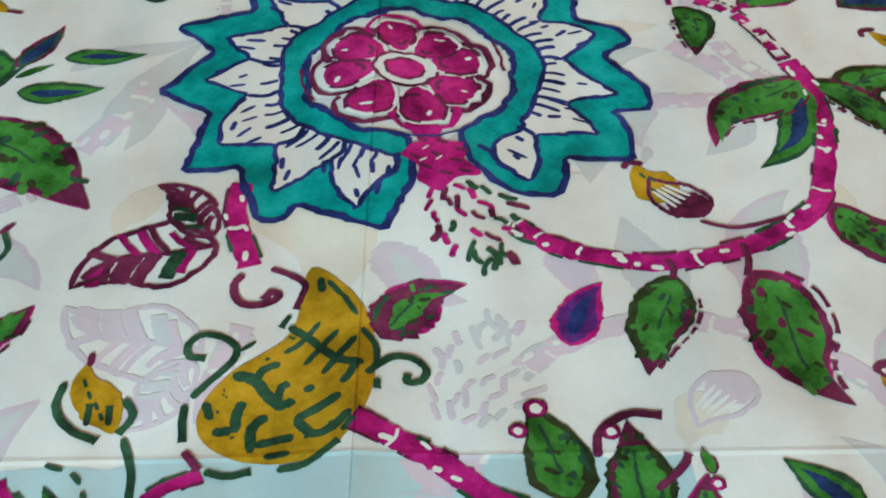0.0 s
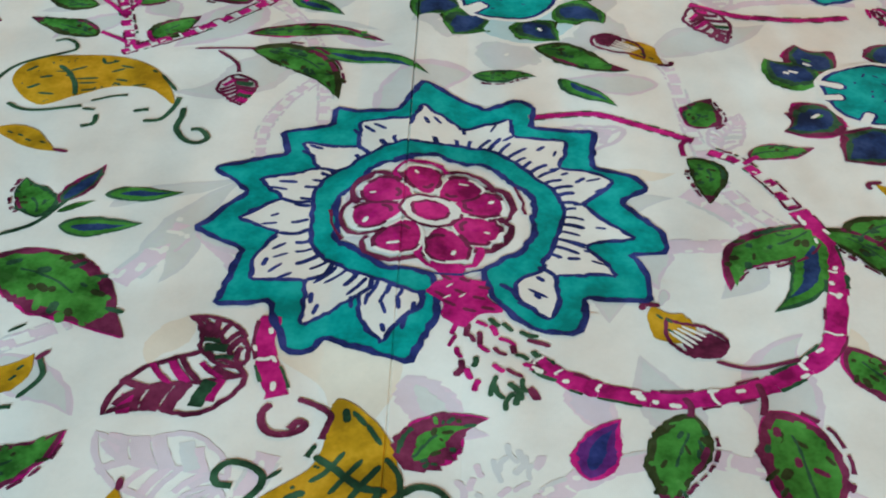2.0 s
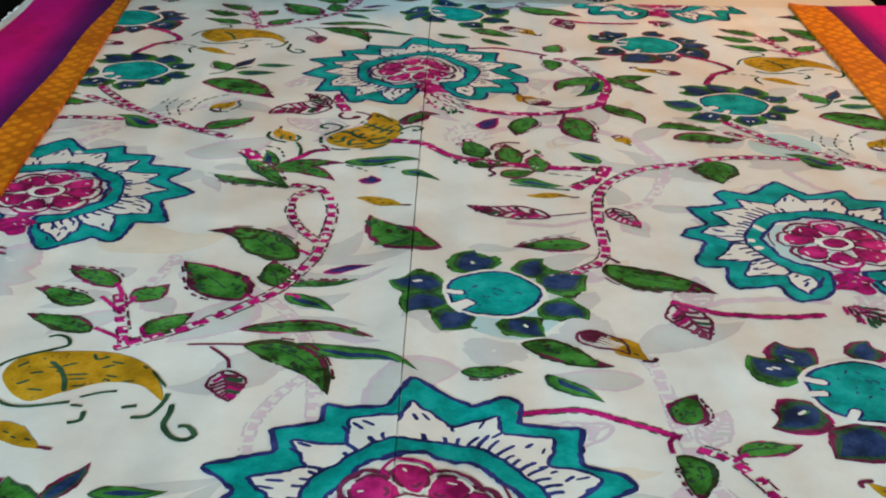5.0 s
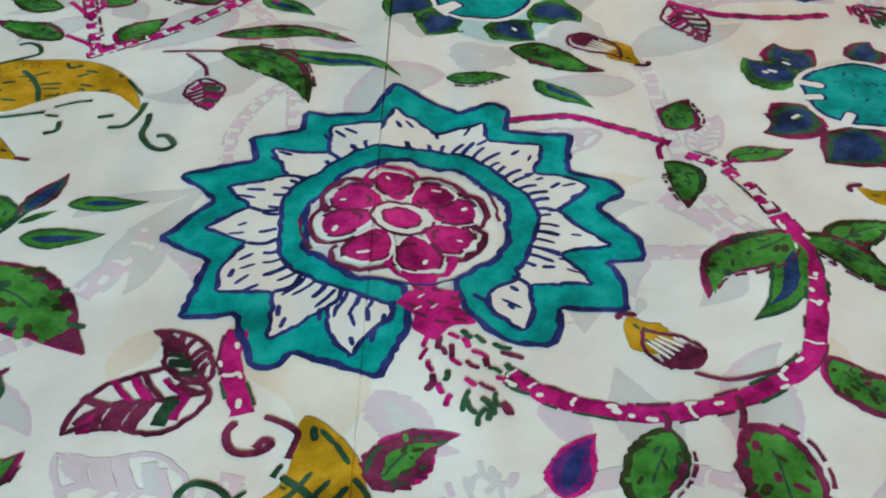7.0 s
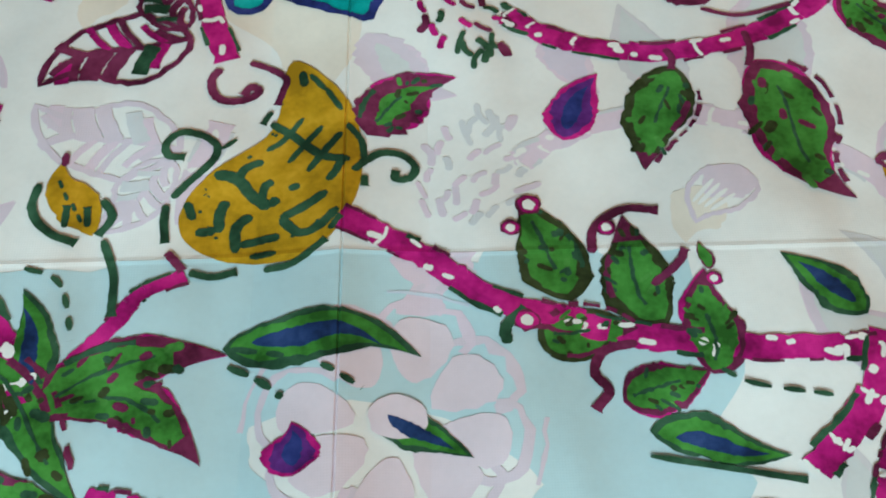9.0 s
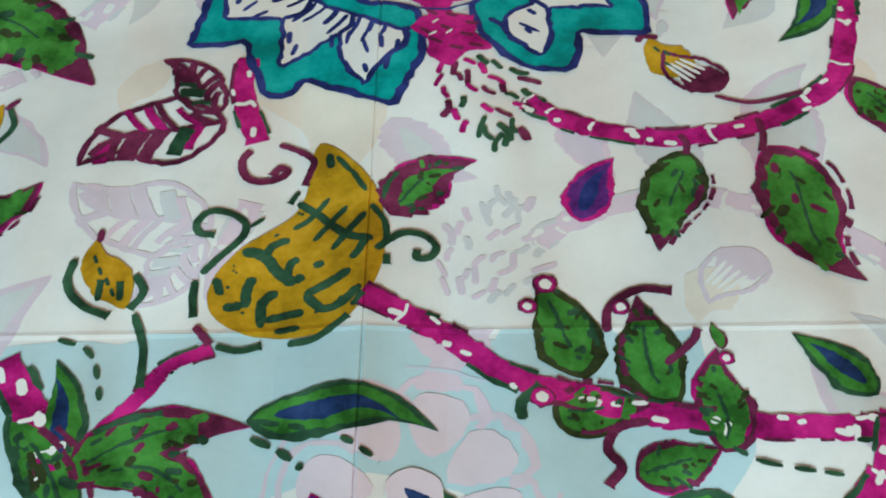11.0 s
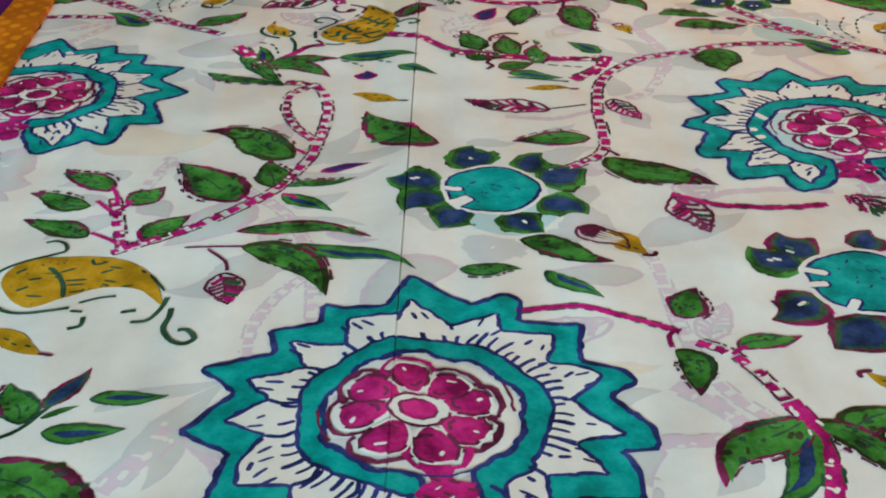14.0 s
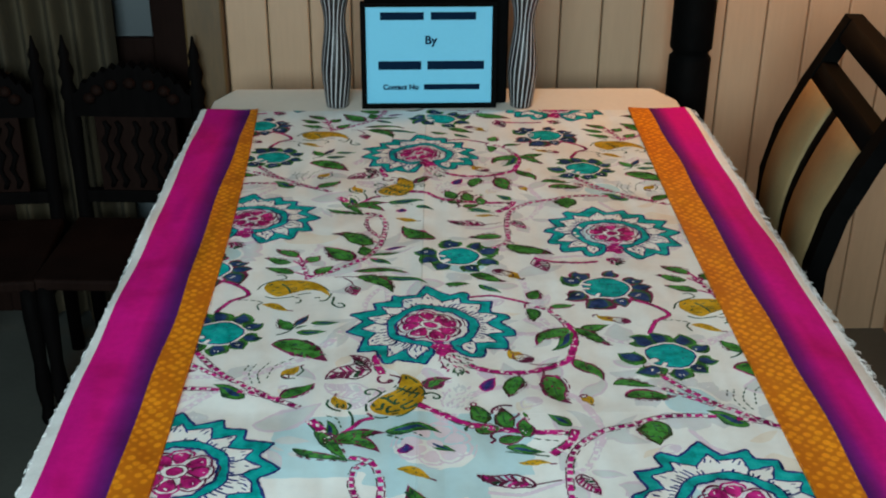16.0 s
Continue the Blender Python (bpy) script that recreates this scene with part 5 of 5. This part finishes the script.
under(part("arm", bm, M_BRASS, None), sc)
bm = bmesh.new()
lathe(bm, [(0.05, 0), (0.055, 0.005), (0.03, 0.018)], 20)
o = under(part("wall_plate", bm, M_BRASS, None), sc)
o.matrix_local = pose(SCONCE[0], 1.269, SCONCE[2] - 0.12, 90, 0, 0)
bm = bmesh.new()
lathe(bm, [(0.006, -0.08), (0.02, -0.075), (0.022, -0.06)], 16, SCONCE)
under(part("socket", bm, M_BRASS, None), sc)

# ---------------------------------------------------------------- notice frame, planter and vases on the table's end
M_SHEET = mat("pale_blue_paper", (0.12, 0.43, 0.60), 0.6, vary=0.03, scale=6, fine=200, bump=0.03)
M_INK = mat("navy_lettering", (0.003, 0.012, 0.03), 0.8, vary=0.05, bump=0, spec=0.015)
frame_ob = tagged(empty("notice_frame", (0.014, 0.876, 0.7536)), "black-framed pale blue printed notice standing on the table", "frame")
FW, FH = 0.315, 0.255
for name, a in (("frame_bar", (-FW / 2, 0, 0, FW / 2, 0.016, 0.012)), ("frame_bar", (-FW / 2, 0, FH - 0.012, FW / 2, 0.016, FH)), ("frame_bar", (-FW / 2, 0, 0.012, -FW / 2 + 0.012, 0.016, FH - 0.012)), ("frame_bar", (FW / 2 - 0.012, 0, 0.012, FW / 2, 0.016, FH - 0.012))):
    part(name, box_bm(*a, bevel=0.002), M_BLACK, frame_ob)
sheet = part("paper", box_bm(-FW / 2 + 0.012, 0.007, 0.012, FW / 2 - 0.012, 0.012, FH - 0.012), M_SHEET, frame_ob)
def words(text, size, x, z):
    cu = bpy.data.curves.new("words", "FONT")
    cu.body, cu.size, cu.align_x = text, size, "CENTER"
    cu.extrude, cu.offset = 0.0003, 0.0007
    tmp = bpy.data.objects.new("tmp", cu)
    me = bpy.data.meshes.new_from_object(tmp)
    bpy.data.objects.remove(tmp)
    me.name = "lettering"
    me.materials.clear()
    me.materials.append(M_INK)
    o = new("lettering", me)
    o.parent = sheet
    o.matrix_local = pose(x, 0.0062, z, 90, 0, 0)
def bars(spans, z, h):
    for a, b in spans:
        part("lettering_bar", box_bm(a, 0.0058, z, b, 0.0068, z + h), M_INK, sheet)
bars([(-0.112, -0.012), (0.004, 0.108)], 0.212, 0.018)
words("By", 0.028, 0.004, 0.155)
bars([(-0.118, -0.018), (-0.004, 0.128)], 0.094, 0.020)
words("Contact No", 0.017, -0.066, 0.046)
bars([(-0.012, 0.118)], 0.045, 0.013)
frame_ob.rotation_euler = (radians(-4), 0, radians(1))
frame_ob.scale = (0.86, 1, 0.84)

tagged(part("black_panel", box_bm(0.06, 0.908, 0.7536, 0.172, 0.924, 0.988, bevel=0.003), M_BLACK, None), "plain black upright panel behind the notice", "panel")
planter = tagged(empty("planter", (0.008, 0.952, 0.7536)), "square black planter box with pink blossoms", "planter")
bm = bmesh.new()
rows = []
for z, r in ((0, 0.115), (0.01, 0.12), (0.335, 0.15), (0.345, 0.15), (0.345, 0.135), (0.31, 0.132)):
    rows.append([bm.verts.new((sx * r, sy * r * 0.42, z)) for sx, sy in ((-1, -1), (1, -1), (1, 1), (-1, 1))])
for a, b in zip(rows, rows[1:]):
    for k in range(4):
        bm.faces.new((a[k], a[(k + 1) % 4], b[(k + 1) % 4], b[k]))
bm.faces.new(rows[0][::-1])
bm.faces.new(rows[-1])
part("pot", bm, M_BLACK, planter)
M_PETAL = mat("pink_petal", (0.42, 0.09, 0.17), 0.6, vary=0.25, scale=60, bump=0.05)
M_LEAFG = mat("deep_green_leaf", (0.04, 0.09, 0.03), 0.5, vary=0.3, scale=60)
rng = random.Random(4)
for i in range(80):
    bm = bmesh.new()
    for ring, count, size in ((0, 5, 0.016), (1, 7, 0.027)):
        for k in range(count):
            a = 2 * math.pi * (k + ring * 0.5) / count
            up = 0.6 - 0.4 * ring
            tip = Vector((math.cos(a), math.sin(a), up)) * size
            s = Vector((-math.sin(a), math.cos(a), 0)) * size * 0.45
            v = [bm.verts.new(p) for p in (Vector((0, 0, 0)), tip * 0.6 + s, tip, tip * 0.6 - s)]
            v2 = [bm.verts.new(Vector(x.co) + Vector((0, 0, 0.0012))) for x in v]
            bm.faces.new(v[::-1])
            bm.faces.new(v2)
            for q in range(4):
                bm.faces.new((v[q], v[(q + 1) % 4], v2[(q + 1) % 4], v2[q]))
    o = part("blossom", bm, M_PETAL, planter)
    o.matrix_local = pose(rng.uniform(-0.17, 0.17), rng.uniform(-0.09, 0.04), 0.335 + rng.uniform(-0.02, 0.12), rng.uniform(-40, 60), rng.uniform(-40, 40), rng.uniform(0, 360))
bm = bmesh.new()
for i in range(40):
    p = Vector((rng.uniform(-0.13, 0.13), rng.uniform(-0.045, 0.045), 0.32))
    q = p + Vector((rng.uniform(-0.06, 0.06), rng.uniform(-0.05, 0.03), rng.uniform(0.06, 0.18)))
    tube(bm, [p, (p + q) / 2 + Vector((0, 0, 0.01)), q], [0.002, 0.002, 0.0012], 5)
o = part("stems", bm, M_LEAFG, planter)
planter.scale = (0.86, 0.86, 0.86)

M_STRIPE_B = mat("black_glaze", (0.004, 0.004, 0.005), 0.3, vary=0.1, bump=0.02)
M_STRIPE_W = mat("white_glaze", (0.34, 0.34, 0.35), 0.3, vary=0.05, bump=0.02)
def vase(at, turn, label):
    bm = bmesh.new()
    pr = []
    keys = [(0, 0.026), (0.03, 0.030), (0.09, 0.036), (0.14, 0.031), (0.19, 0.0245), (0.22, 0.025), (0.25, 0.031), (0.272, 0.040), (0.276, 0.041)]
    for k in range(29):
        z = 0.276 * k / 28
        pr.append((float(np.interp(z, [a for a, b in keys], [b for a, b in keys])), z))
    for _ in range(2):
        pr = [pr[0]] + [((pr[i - 1][0] + 2 * pr[i][0] + pr[i + 1][0]) / 4, pr[i][1]) for i in range(1, len(pr) - 1)] + [pr[-1]]
    pr += [(0.036, 0.276), (0.028, 0.25), (0.021, 0.21)]
    lathe(bm, pr, 126, stripes=18, twist=0.4)
    ob = tagged(part("vase", bm, [M_STRIPE_B, M_STRIPE_W], None), label, "vase", group="striped vases beside the notice")
    ob.matrix_world = pose(at[0], at[1], 0.7536, 0, 0, turn) @ Matrix.Diagonal((0.86, 0.86, 0.86, 1))
    return ob
vase((-0.172, 0.900), 0, "tall black and white striped waisted vase on the table")
vase((0.202, 0.896), 40, "tall black and white striped waisted vase on the table")
